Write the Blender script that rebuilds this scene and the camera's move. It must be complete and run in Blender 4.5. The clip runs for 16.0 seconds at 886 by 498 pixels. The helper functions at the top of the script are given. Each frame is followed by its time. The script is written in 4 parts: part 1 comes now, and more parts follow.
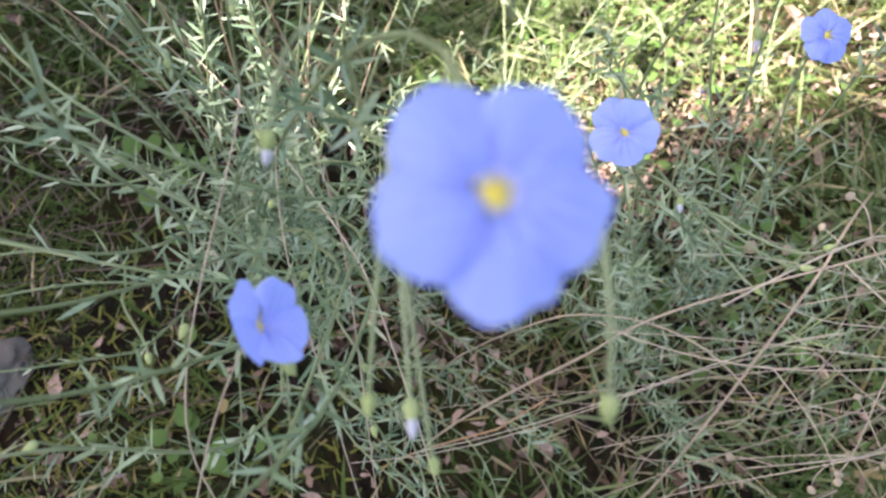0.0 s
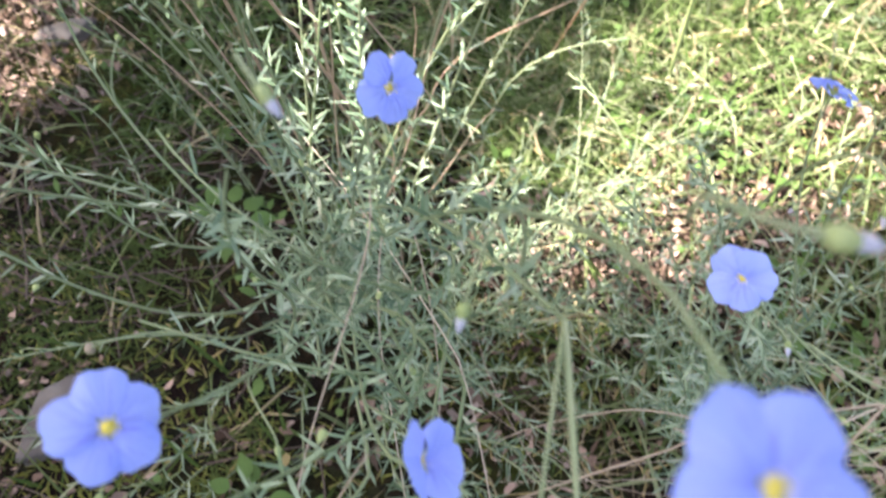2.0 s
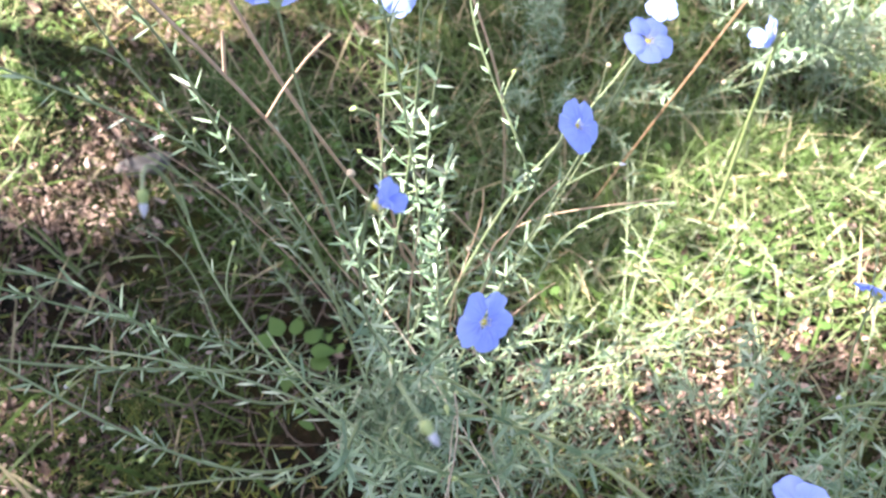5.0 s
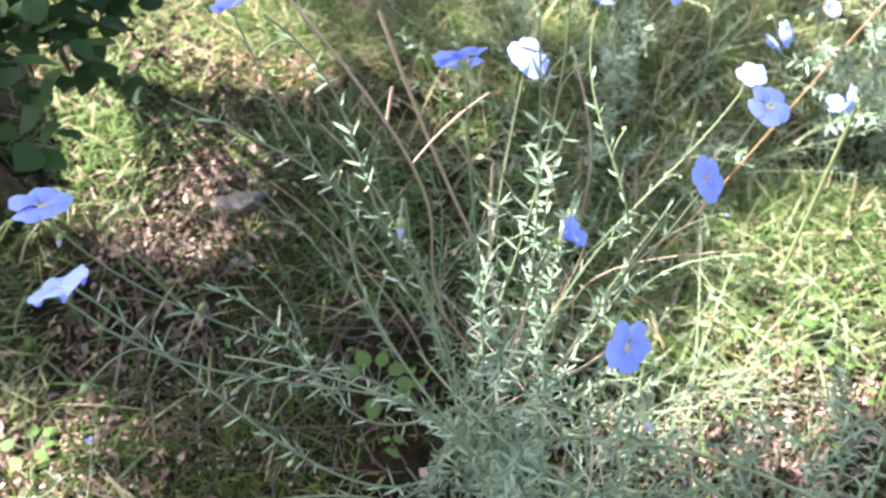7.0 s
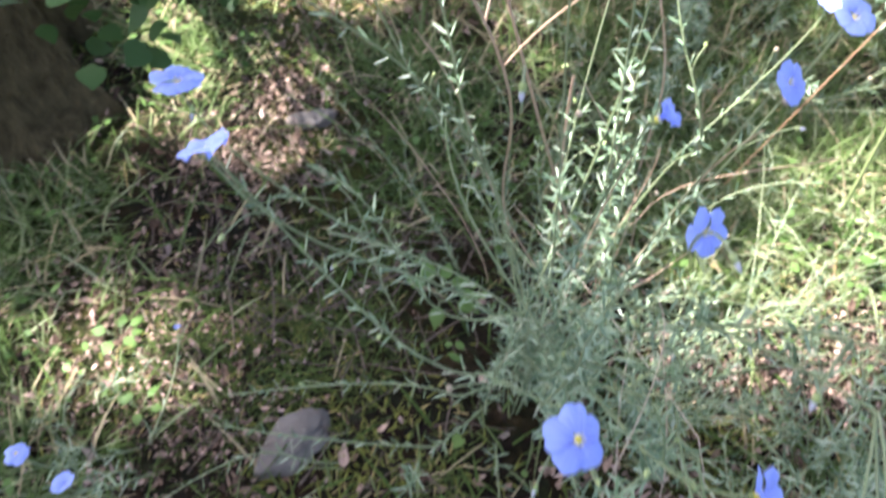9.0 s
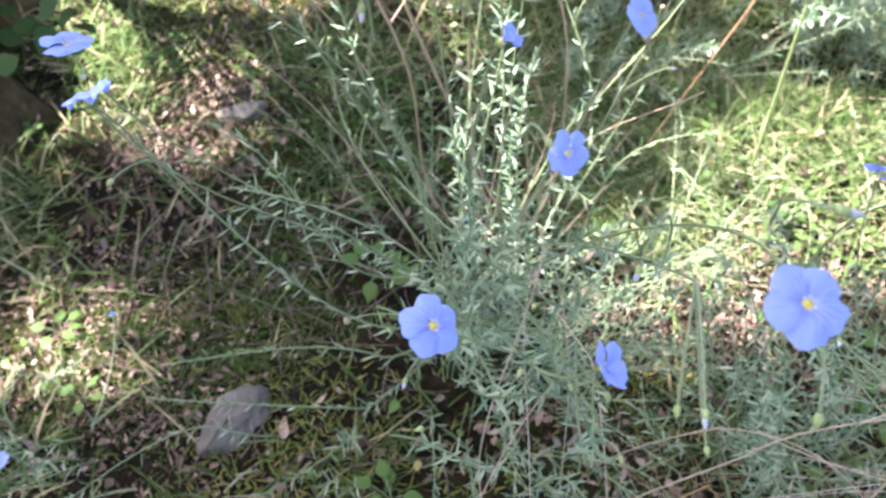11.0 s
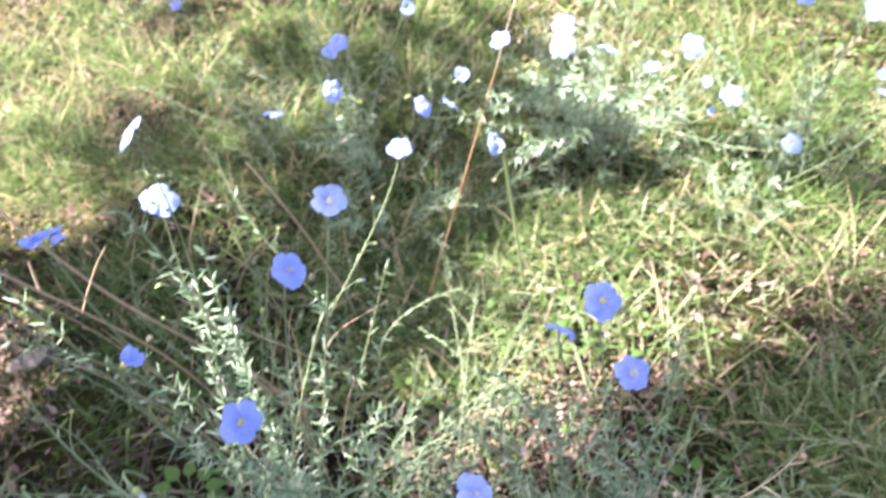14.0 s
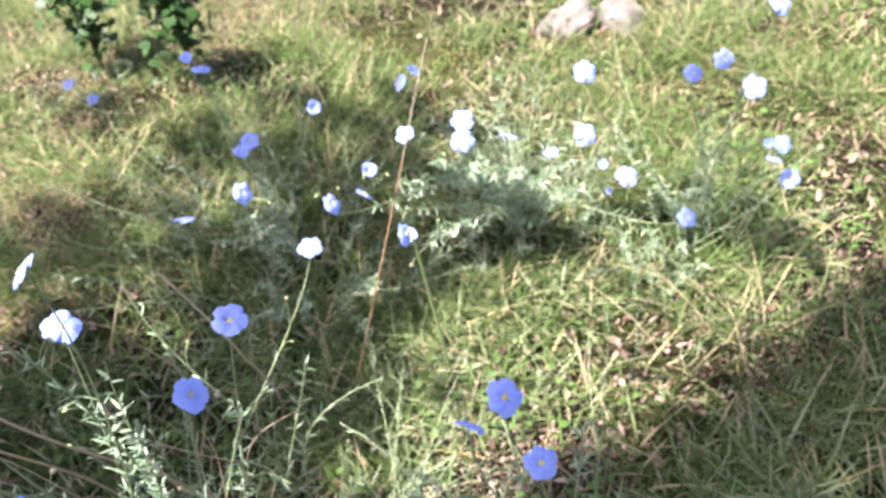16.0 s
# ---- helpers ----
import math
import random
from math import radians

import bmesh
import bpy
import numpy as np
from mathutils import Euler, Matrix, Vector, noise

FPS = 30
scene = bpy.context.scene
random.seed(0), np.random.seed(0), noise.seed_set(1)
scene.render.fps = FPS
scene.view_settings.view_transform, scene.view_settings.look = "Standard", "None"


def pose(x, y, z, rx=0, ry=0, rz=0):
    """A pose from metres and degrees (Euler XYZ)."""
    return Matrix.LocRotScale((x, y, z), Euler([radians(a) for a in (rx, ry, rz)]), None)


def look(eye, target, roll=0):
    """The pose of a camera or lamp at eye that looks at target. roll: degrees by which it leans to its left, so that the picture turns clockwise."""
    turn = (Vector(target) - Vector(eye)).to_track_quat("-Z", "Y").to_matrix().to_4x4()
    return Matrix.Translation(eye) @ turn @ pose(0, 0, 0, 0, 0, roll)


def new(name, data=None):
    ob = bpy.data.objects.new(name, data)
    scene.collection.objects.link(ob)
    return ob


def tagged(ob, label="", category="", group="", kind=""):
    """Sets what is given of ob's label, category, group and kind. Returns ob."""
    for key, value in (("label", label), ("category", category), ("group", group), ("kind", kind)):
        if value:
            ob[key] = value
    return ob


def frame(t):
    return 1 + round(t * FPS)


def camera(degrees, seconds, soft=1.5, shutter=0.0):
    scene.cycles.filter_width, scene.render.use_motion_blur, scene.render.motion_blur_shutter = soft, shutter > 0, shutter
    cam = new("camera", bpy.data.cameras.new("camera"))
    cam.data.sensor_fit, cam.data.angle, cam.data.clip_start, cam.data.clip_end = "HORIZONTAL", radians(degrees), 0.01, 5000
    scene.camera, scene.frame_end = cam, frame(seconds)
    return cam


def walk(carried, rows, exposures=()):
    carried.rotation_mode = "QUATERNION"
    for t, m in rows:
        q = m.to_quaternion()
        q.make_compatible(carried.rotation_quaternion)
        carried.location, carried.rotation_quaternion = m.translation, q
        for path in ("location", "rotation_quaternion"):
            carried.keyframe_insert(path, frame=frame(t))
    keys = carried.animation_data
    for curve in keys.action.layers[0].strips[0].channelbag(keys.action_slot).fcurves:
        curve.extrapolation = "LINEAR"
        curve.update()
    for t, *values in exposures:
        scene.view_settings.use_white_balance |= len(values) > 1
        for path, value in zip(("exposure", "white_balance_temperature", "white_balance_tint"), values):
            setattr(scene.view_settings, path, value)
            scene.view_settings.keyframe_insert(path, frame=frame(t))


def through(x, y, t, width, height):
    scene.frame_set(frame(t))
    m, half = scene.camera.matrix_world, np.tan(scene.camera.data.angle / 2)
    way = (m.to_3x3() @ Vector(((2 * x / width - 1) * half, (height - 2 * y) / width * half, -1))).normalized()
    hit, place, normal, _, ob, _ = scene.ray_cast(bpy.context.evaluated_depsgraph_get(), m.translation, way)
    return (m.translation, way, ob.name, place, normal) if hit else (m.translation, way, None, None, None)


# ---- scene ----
cam = camera(59.0, 16.0, soft=2.45, shutter=0.65)
cam.data.dof.use_dof, cam.data.dof.focus_distance, cam.data.dof.aperture_fstop = True, 0.46, 12.0
PATH = [
    (0, (-0.0016, 0.3414, 0.7409), (0.029, 0.7922, -0.1512), 5.75),
    (0.5, (-0.0063, 0.3451, 0.7454), (0.0229, 0.7926, -0.1483), 5.91),
    (1, (-0.0087, 0.3507, 0.7604), (-0.0053, 0.793, -0.1364), 3.97),
    (1.5, (-0.0286, 0.3506, 0.763), (-0.0217, 0.8125, -0.1238), 5.72),
    (2, (-0.0425, 0.3584, 0.7733), (-0.0558, 0.8502, -0.0974), 5.68),
    (2.5, (-0.0523, 0.3688, 0.7857), (-0.076, 0.8758, -0.0759), 5.27),
    (3, (-0.0599, 0.379, 0.793), (-0.0908, 0.8884, -0.067), 4.79),
    (3.5, (-0.07, 0.3871, 0.809), (-0.1115, 0.913, -0.0405), 4.64),
    (4, (-0.0725, 0.3868, 0.8253), (-0.1211, 0.9358, -0.0091), 4.0),
    (4.2, (-0.0738, 0.3893, 0.8297), (-0.1272, 0.9425, -0.0017), 3.69),
    (6.3, (-0.1085, 0.3522, 0.8681), (-0.1946, 0.9639, 0.0817), 1.74),
    (6.5, (-0.1201, 0.3446, 0.8734), (-0.2195, 0.9567, 0.0889), 1.63),
    (7, (-0.1362, 0.3325, 0.8808), (-0.2483, 0.9502, 0.1024), 2.18),
    (7.5, (-0.1504, 0.3219, 0.8851), (-0.279, 0.9365, 0.1068), 2.34),
    (8, (-0.1591, 0.3159, 0.8874), (-0.2989, 0.9277, 0.1088), 2.21),
    (8.5, (-0.1604, 0.3082, 0.891), (-0.3013, 0.8976, 0.0956), 1.48),
    (9, (-0.1534, 0.2705, 0.8902), (-0.3041, 0.8223, 0.07), 1.01),
    (9.2, (-0.1467, 0.257, 0.8913), (-0.3017, 0.7977, 0.0645), 0.4),
    (11.3, (-0.0762, 0.2258, 0.8873), (-0.1867, 0.8028, 0.0781), 0.31),
    (11.5, (-0.0684, 0.2284, 0.8853), (-0.1776, 0.8079, 0.0777), -0.02),
    (12, (-0.0446, 0.241, 0.8949), (-0.1302, 0.826, 0.0884), -0.83),
    (12.5, (-0.0168, 0.2483, 0.9077), (-0.0816, 0.853, 0.1139), -2.94),
    (13, (0.0108, 0.2675, 0.9307), (-0.024, 0.8953, 0.1532), -3.59),
    (13.5, (0.0434, 0.2813, 0.9544), (0.029, 0.936, 0.1987), -5.12),
    (14, (0.0638, 0.2866, 0.9809), (0.0766, 0.9683, 0.2494), -4.91),
    (14.5, (0.0784, 0.2938, 0.997), (0.1099, 0.9898, 0.2797), -4.79),
    (15, (0.0883, 0.3003, 1.0084), (0.1408, 1.0068, 0.3026), -4.31),
    (15.5, (0.0995, 0.301, 1.0165), (0.1767, 1.018, 0.3237), -4.35),
    (16, (0.1049, 0.2955, 1.0218), (0.1968, 1.0192, 0.3378), -4.29),
]
EXPOSURES = [(0.0, 3.26, 6750, 18), (3.5, 3.36, 6550, 18), (4.2, 3.38, 6450, 18), (8.0, 3.17, 6150, 18), (11.5, 3.43, 6250, 18), (12.5, 3.45, 6300, 19), (14.5, 3.02, 6300, 21), (16.0, 2.77, 6400, 21)]
walk(cam, [(t, look(eye, target, roll)) for t, eye, target, roll in PATH], EXPOSURES)

# ---- light ----
SUN = Vector((-0.536, -0.08, 1.0)).normalized()
world = bpy.data.worlds.new("sky")
scene.world = world
world.use_nodes = True
wn = world.node_tree.nodes
sky = wn.new("ShaderNodeTexSky")
sky.sky_type = "NISHITA"
sky.sun_disc = False
sky.dust_density, sky.ozone_density = 3.5, 0.6
sky.sun_elevation = math.asin(SUN.z)
sky.sun_rotation = math.atan2(SUN.x, SUN.y)
world.node_tree.links.new(sky.outputs[0], wn["Background"].inputs[0])
wn["Background"].inputs[1].default_value = 0.060
sun = new("sun", bpy.data.lights.new("sun", "SUN"))
sun.data.energy, sun.data.angle, sun.data.color = 4.1, radians(0.53), (1.0, 0.97, 0.93)
sun.matrix_world = look((0, 0, 5), Vector((0, 0, 5)) - SUN)

# ---- materials ----
rng = np.random.default_rng(7)


def material(name, build):
    m = bpy.data.materials.new(name)
    m.use_nodes = True
    t = m.node_tree
    t.nodes.clear()
    out = t.nodes.new("ShaderNodeOutputMaterial")
    t.links.new(build(t), out.inputs[0])
    return m


def node(t, kind, ins=(), **props):
    n = t.nodes.new("ShaderNode" + kind)
    for k, v in props.items():
        setattr(n, k, v)
    for k, v in dict(ins).items():
        if isinstance(v, bpy.types.NodeSocket):
            t.links.new(v, n.inputs[k])
        else:
            n.inputs[k].default_value = v
    return n


def ramp(t, fac, *stops):
    n = t.nodes.new("ShaderNodeValToRGB")
    e = n.color_ramp.elements
    while len(e) < len(stops):
        e.new(0.5)
    for el, (p, c) in zip(e, stops):
        el.position, el.color = p, (*c, 1)
    t.links.new(fac, n.inputs[0])
    return n.outputs[0]


def noise_tex(t, scale, detail=3.0, rough=0.6, vec=None):
    if vec is None:
        vec = t.nodes.new("ShaderNodeTexCoord").outputs["Object"]
    return node(t, "TexNoise", {"Vector": vec, "Scale": scale, "Detail": detail, "Roughness": rough}).outputs["Fac"]


def mixc(t, fac, a, b, blend="MIX"):
    n = t.nodes.new("ShaderNodeMix")
    n.data_type, n.blend_type = "RGBA", blend
    for i, v in ((0, fac), (6, a), (7, b)):
        if isinstance(v, bpy.types.NodeSocket):
            t.links.new(v, n.inputs[i])
        else:
            n.inputs[i].default_value = v if i == 0 else (*v, 1)
    return n.outputs[2]


def thin_leaf(t, colour, through_colour, through=0.35, gloss=0.45, bump=None, shine=0.18):
    """Principled surface with light coming through from behind."""
    p = node(t, "BsdfPrincipled", {"Base Color": colour, "Roughness": gloss, "Specular IOR Level": shine})
    if bump is not None:
        b = node(t, "Bump", {"Height": bump, "Strength": 0.3, "Distance": 0.001})
        t.links.new(b.outputs[0], p.inputs["Normal"])
    tr = node(t, "BsdfTranslucent", {"Color": through_colour})
    return node(t, "MixShader", {0: through, 1: p.outputs[0], 2: tr.outputs[0]}).outputs[0]


def foliage(*stops, through=0.35, gloss=0.45, dry=(0.36, 0.27, 0.12), dry_share=0.06, shine=0.15, tint=0.35):
    def build(t):
        isl = t.nodes.new("ShaderNodeNewGeometry").outputs["Random Per Island"]
        base = ramp(t, isl, *((at, tuple(1.2 * c for c in colour)) for at, colour in stops))
        big = noise_tex(t, 7.0)
        base = mixc(t, node(t, "MapRange", {0: big, 1: 0.35, 2: 0.7, 3: 0.0, 4: tint}).outputs[0], base, (0.14, 0.18, 0.05))
        gone = node(t, "Math", {0: isl, 1: 1.0 - dry_share}, operation="GREATER_THAN").outputs[0]
        base = mixc(t, gone, base, dry)
        fine = noise_tex(t, 420.0)
        base = mixc(t, node(t, "MapRange", {0: fine, 1: 0.3, 2: 0.7, 3: 0.0, 4: 0.3}).outputs[0], base, (0.05, 0.07, 0.03))
        bright = mixc(t, 0.5, base, (0.20, 0.28, 0.07))
        return thin_leaf(t, base, bright, through, gloss, fine, shine)
    return build


M = {}


def flax_leaf_build(t):
    """Narrow glaucous leaf: grey-green with a waxy bloom that glints in the sun."""
    isl = t.nodes.new("ShaderNodeNewGeometry").outputs["Random Per Island"]
    base = ramp(t, isl, (0.0, (0.055, 0.095, 0.048)), (0.45, (0.155, 0.230, 0.120)), (0.85, (0.29, 0.37, 0.225)), (0.985, (0.40, 0.45, 0.32)), (1.0, (0.36, 0.30, 0.15)))
    fine = noise_tex(t, 420.0)
    base = mixc(t, node(t, "MapRange", {0: fine, 1: 0.3, 2: 0.7, 3: 0.0, 4: 0.35}).outputs[0], base, (0.055, 0.085, 0.06))
    return thin_leaf(t, base, mixc(t, 0.5, base, (0.16, 0.25, 0.08)), 0.16, 0.38, fine, 0.45)


M["flax_leaf"] = material("flax_leaf", flax_leaf_build)
M["grass"] = material("grass", foliage((0.0, (0.013, 0.025, 0.005)), (0.45, (0.042, 0.078, 0.015)), (1.0, (0.20, 0.225, 0.115)), through=0.22, dry=(0.36, 0.29, 0.17), dry_share=0.14, gloss=0.6, shine=0.06))
M["thatch"] = material("thatch", foliage((0.0, (0.07, 0.05, 0.03)), (0.5, (0.19, 0.14, 0.09)), (1.0, (0.40, 0.33, 0.24)), through=0.1, gloss=0.6, dry_share=0.2))
M["fresh_grass"] = material("fresh_grass", foliage((0.0, (0.07, 0.095, 0.03)), (0.5, (0.17, 0.20, 0.095)), (1.0, (0.32, 0.34, 0.21)), through=0.34, gloss=0.35, dry_share=0.05))
M["herb"] = material("herb", foliage((0.0, (0.045, 0.10, 0.02)), (1.0, (0.10, 0.18, 0.045)), through=0.35, dry_share=0.03))
M["moss"] = material("moss", foliage((0.0, (0.09, 0.10, 0.018)), (1.0, (0.20, 0.19, 0.035)), through=0.3, gloss=0.7, dry_share=0.1))
# darker copy of the moss: the hollow's shade is put into its colour
M["shade_moss"] = material("shade_moss", foliage((0.0, (0.018, 0.034, 0.006)), (1.0, (0.060, 0.085, 0.016)), through=0.25, gloss=0.75, dry_share=0.05))
M["shrub_leaf"] = material("shrub_leaf", foliage((0.0, (0.010, 0.030, 0.008)), (1.0, (0.028, 0.066, 0.016)), through=0.16, gloss=0.38, dry_share=0.0, shine=0.10, tint=0.03))
M["crown_leaf"] = material("crown_leaf", foliage((0.0, (0.04, 0.08, 0.02)), (1.0, (0.08, 0.13, 0.03)), through=0.2, gloss=0.45, dry_share=0.0))


def stem_build(a, b, c, gloss):
    def build(t):
        rnd = t.nodes.new("ShaderNodeObjectInfo").outputs["Random"]
        base = ramp(t, rnd, (0.0, a), (1.0, b))
        base = mixc(t, node(t, "MapRange", {0: noise_tex(t, 90.0), 1: 0.4, 2: 0.75, 3: 0.0, 4: 0.6}).outputs[0], base, c)
        p = node(t, "BsdfPrincipled", {"Base Color": base, "Roughness": gloss, "Specular IOR Level": 0.25})
        bmp = node(t, "Bump", {"Height": noise_tex(t, 900.0), "Strength": 0.4, "Distance": 0.0004})
        t.links.new(bmp.outputs[0], p.inputs["Normal"])
        return p.outputs[0]
    return build


M["stem"] = material("stem", stem_build((0.14, 0.19, 0.085), (0.21, 0.25, 0.13), (0.23, 0.23, 0.14), 0.45))
M["bud"] = material("bud", stem_build((0.20, 0.27, 0.08), (0.30, 0.36, 0.14), (0.34, 0.34, 0.18), 0.5))
M["capsule"] = material("capsule", stem_build((0.26, 0.21, 0.14), (0.36, 0.30, 0.21), (0.14, 0.10, 0.07), 0.6))
M["straw"] = material("straw", stem_build((0.30, 0.235, 0.17), (0.50, 0.41, 0.31), (0.20, 0.15, 0.105), 0.55))
M["tan_stalk"] = material("tan_stalk", stem_build((0.42, 0.29, 0.19), (0.52, 0.38, 0.27), (0.26, 0.16, 0.10), 0.55))
M["dark_twig"] = material("dark_twig", stem_build((0.05, 0.036, 0.024), (0.09, 0.066, 0.048), (0.17, 0.125, 0.09), 0.7))
M["orange_straw"] = material("orange_straw", stem_build((0.26, 0.145, 0.07), (0.30, 0.17, 0.085), (0.38, 0.28, 0.19), 0.55))
M["stamen"] = material("stamen", stem_build((0.70, 0.66, 0.52), (0.76, 0.73, 0.62), (0.66, 0.62, 0.70), 0.6))
M["pollen"] = material("pollen", stem_build((0.62, 0.46, 0.03), (0.66, 0.55, 0.06), (0.75, 0.70, 0.30), 0.7))


def petal_build(t):
    uv = t.nodes.new("ShaderNodeTexCoord").outputs["UV"]
    sep = node(t, "SeparateXYZ", {0: uv})
    rnd = t.nodes.new("ShaderNodeObjectInfo").outputs["Random"]
    # fan-shaped veins: constant across the fan coordinate
    lines = node(t, "CombineXYZ", {0: sep.outputs[0], 1: node(t, "Math", {0: sep.outputs[1], 1: 0.06}, operation="MULTIPLY").outputs[0], 2: rnd}).outputs[0]
    vein = noise_tex(t, 26.0, 2.0, 0.5, lines)
    soft = noise_tex(t, 4.0, 2.0, 0.5, uv)
    base = ramp(t, rnd, (0.0, (0.30, 0.40, 0.90)), (1.0, (0.37, 0.47, 0.93)))
    base = mixc(t, node(t, "MapRange", {0: soft, 1: 0.3, 2: 0.7, 3: 0.0, 4: 0.35}).outputs[0], base, (0.38, 0.44, 0.93))
    near = node(t, "MapRange", {0: sep.outputs[1], 1: 0.85, 2: 0.15, 3: 0.10, 4: 0.95}).outputs[0]
    v = node(t, "MapRange", {0: vein, 1: 0.50, 2: 0.64, 3: 0.0, 4: 1.0}).outputs[0]
    base = mixc(t, node(t, "Math", {0: v, 1: near}, operation="MULTIPLY").outputs[0], base, (0.09, 0.09, 0.58))
    claw = node(t, "MapRange", {0: sep.outputs[1], 1: 0.24, 2: 0.07, 3: 0.0, 4: 0.85}).outputs[0]
    base = mixc(t, claw, base, (0.62, 0.60, 0.55))
    return thin_leaf(t, base, mixc(t, 0.4, base, (0.36, 0.42, 0.93)), 0.42, 0.55, vein)


M["petal"] = material("petal", petal_build)


def ground_build(t):
    pos = t.nodes.new("ShaderNodeTexCoord").outputs["Object"]
    a, b, c = noise_tex(t, 2.6), noise_tex(t, 38.0, 5.0, 0.7), noise_tex(t, 210.0, 4.0, 0.7)
    # brown soil taken near black: carries the deep shade between the plants
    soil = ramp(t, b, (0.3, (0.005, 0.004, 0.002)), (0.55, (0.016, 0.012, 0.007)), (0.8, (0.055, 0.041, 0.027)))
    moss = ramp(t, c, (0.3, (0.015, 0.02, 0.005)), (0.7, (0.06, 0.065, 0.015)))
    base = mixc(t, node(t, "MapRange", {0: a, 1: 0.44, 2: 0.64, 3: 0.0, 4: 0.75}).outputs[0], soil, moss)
    cells = node(t, "TexVoronoi", {"Vector": pos, "Scale": 70.0})
    chip = mixc(t, 0.6, base, cells.outputs["Color"], "OVERLAY")
    base = mixc(t, 0.35, base, chip)
    p = node(t, "BsdfPrincipled", {"Base Color": base, "Roughness": 0.95, "Specular IOR Level": 0.08})
    h = node(t, "Math", {0: b, 1: node(t, "Math", {0: cells.outputs["Distance"], 1: 0.5}, operation="MULTIPLY").outputs[0]}, operation="ADD").outputs[0]
    bm = node(t, "Bump", {"Height": h, "Strength": 1.0, "Distance": 0.02})
    t.links.new(bm.outputs[0], p.inputs["Normal"])
    return p.outputs[0]


M["ground"] = material("ground", ground_build)


def litter_build(t):
    isl = t.nodes.new("ShaderNodeNewGeometry").outputs["Random Per Island"]
    base = ramp(t, isl, (0.0, (0.045, 0.028, 0.02)), (0.35, (0.14, 0.095, 0.068)), (0.75, (0.31, 0.215, 0.165)), (1.0, (0.50, 0.365, 0.30)))
    f = noise_tex(t, 260.0, 4.0, 0.7)
    base = mixc(t, node(t, "MapRange", {0: f, 1: 0.4, 2: 0.7, 3: 0.0, 4: 0.55}).outputs[0], base, (0.10, 0.065, 0.04))
    return thin_leaf(t, base, base, 0.12, 0.8, f, 0.08)


M["litter"] = material("litter", litter_build)


def rock_build(t):
    a, b = noise_tex(t, 14.0, 6.0, 0.65), noise_tex(t, 240.0, 4.0, 0.7)
    base = ramp(t, a, (0.3, (0.06, 0.052, 0.043)), (0.55, (0.13, 0.115, 0.097)), (0.75, (0.22, 0.195, 0.165)))
    base = mixc(t, node(t, "MapRange", {0: b, 1: 0.4, 2: 0.7, 3: 0.0, 4: 0.5}).outputs[0], base, (0.12, 0.10, 0.085))
    p = node(t, "BsdfPrincipled", {"Base Color": base, "Roughness": 0.88})
    bm = node(t, "Bump", {"Height": b, "Strength": 0.7, "Distance": 0.003})
    t.links.new(bm.outputs[0], p.inputs["Normal"])
    return p.outputs[0]


M["rock"] = material("rock", rock_build)


def bark_build(t):
    pos = t.nodes.new("ShaderNodeTexCoord").outputs["Object"]
    sq = node(t, "Mapping", {"Vector": pos, "Scale": (1.0, 1.0, 0.22)}).outputs[0]
    a, b = noise_tex(t, 34.0, 5.0, 0.7, sq), noise_tex(t, 160.0, 4.0, 0.7, sq)
    base = ramp(t, a, (0.3, (0.034, 0.026, 0.012)), (0.6, (0.11, 0.085, 0.040)), (0.8, (0.20, 0.17, 0.075)))
    p = node(t, "BsdfPrincipled", {"Base Color": base, "Roughness": 0.95, "Specular IOR Level": 0.1})
    h = node(t, "Math", {0: a, 1: node(t, "Math", {0: b, 1: 0.3}, operation="MULTIPLY").outputs[0]}, operation="ADD").outputs[0]
    bm = node(t, "Bump", {"Height": h, "Strength": 1.0, "Distance": 0.035})
    t.links.new(bm.outputs[0], p.inputs["Normal"])
    return p.outputs[0]


M["bark"] = material("bark", bark_build)

# ---- mesh helpers ----


def mesh_np(name, verts, faces, mat, smooth=True, uv=None):
    """A mesh from arrays: verts n x 3, faces m x 3 or m x 4."""
    verts, faces = np.asarray(verts, np.float32), np.asarray(faces, np.int32)
    me = bpy.data.meshes.new(name)
    k = faces.shape[1]
    me.vertices.add(len(verts))
    me.vertices.foreach_set("co", verts.ravel())
    me.loops.add(faces.size)
    me.loops.foreach_set("vertex_index", faces.ravel())
    me.polygons.add(len(faces))
    me.polygons.foreach_set("loop_start", np.arange(0, faces.size, k, dtype=np.int32))
    me.polygons.foreach_set("loop_total", np.full(len(faces), k, np.int32))
    if uv is not None:
        layer = me.uv_layers.new(name="UVMap")
        layer.data.foreach_set("uv", np.asarray(uv, np.float32)[faces.ravel()].ravel())
    me.update(calc_edges=True)
    me.validate()
    me.polygons.foreach_set("use_smooth", np.full(len(faces), smooth))
    me.materials.append(M[mat])
    return me


def part(name, me, parent, label="", kind=""):
    ob = new(name, me)
    ob.parent = parent
    return tagged(ob, label, kind=kind)


def unit(v):
    v = np.asarray(v, float)
    return v / np.maximum(np.linalg.norm(v, axis=-1, keepdims=True), 1e-9)


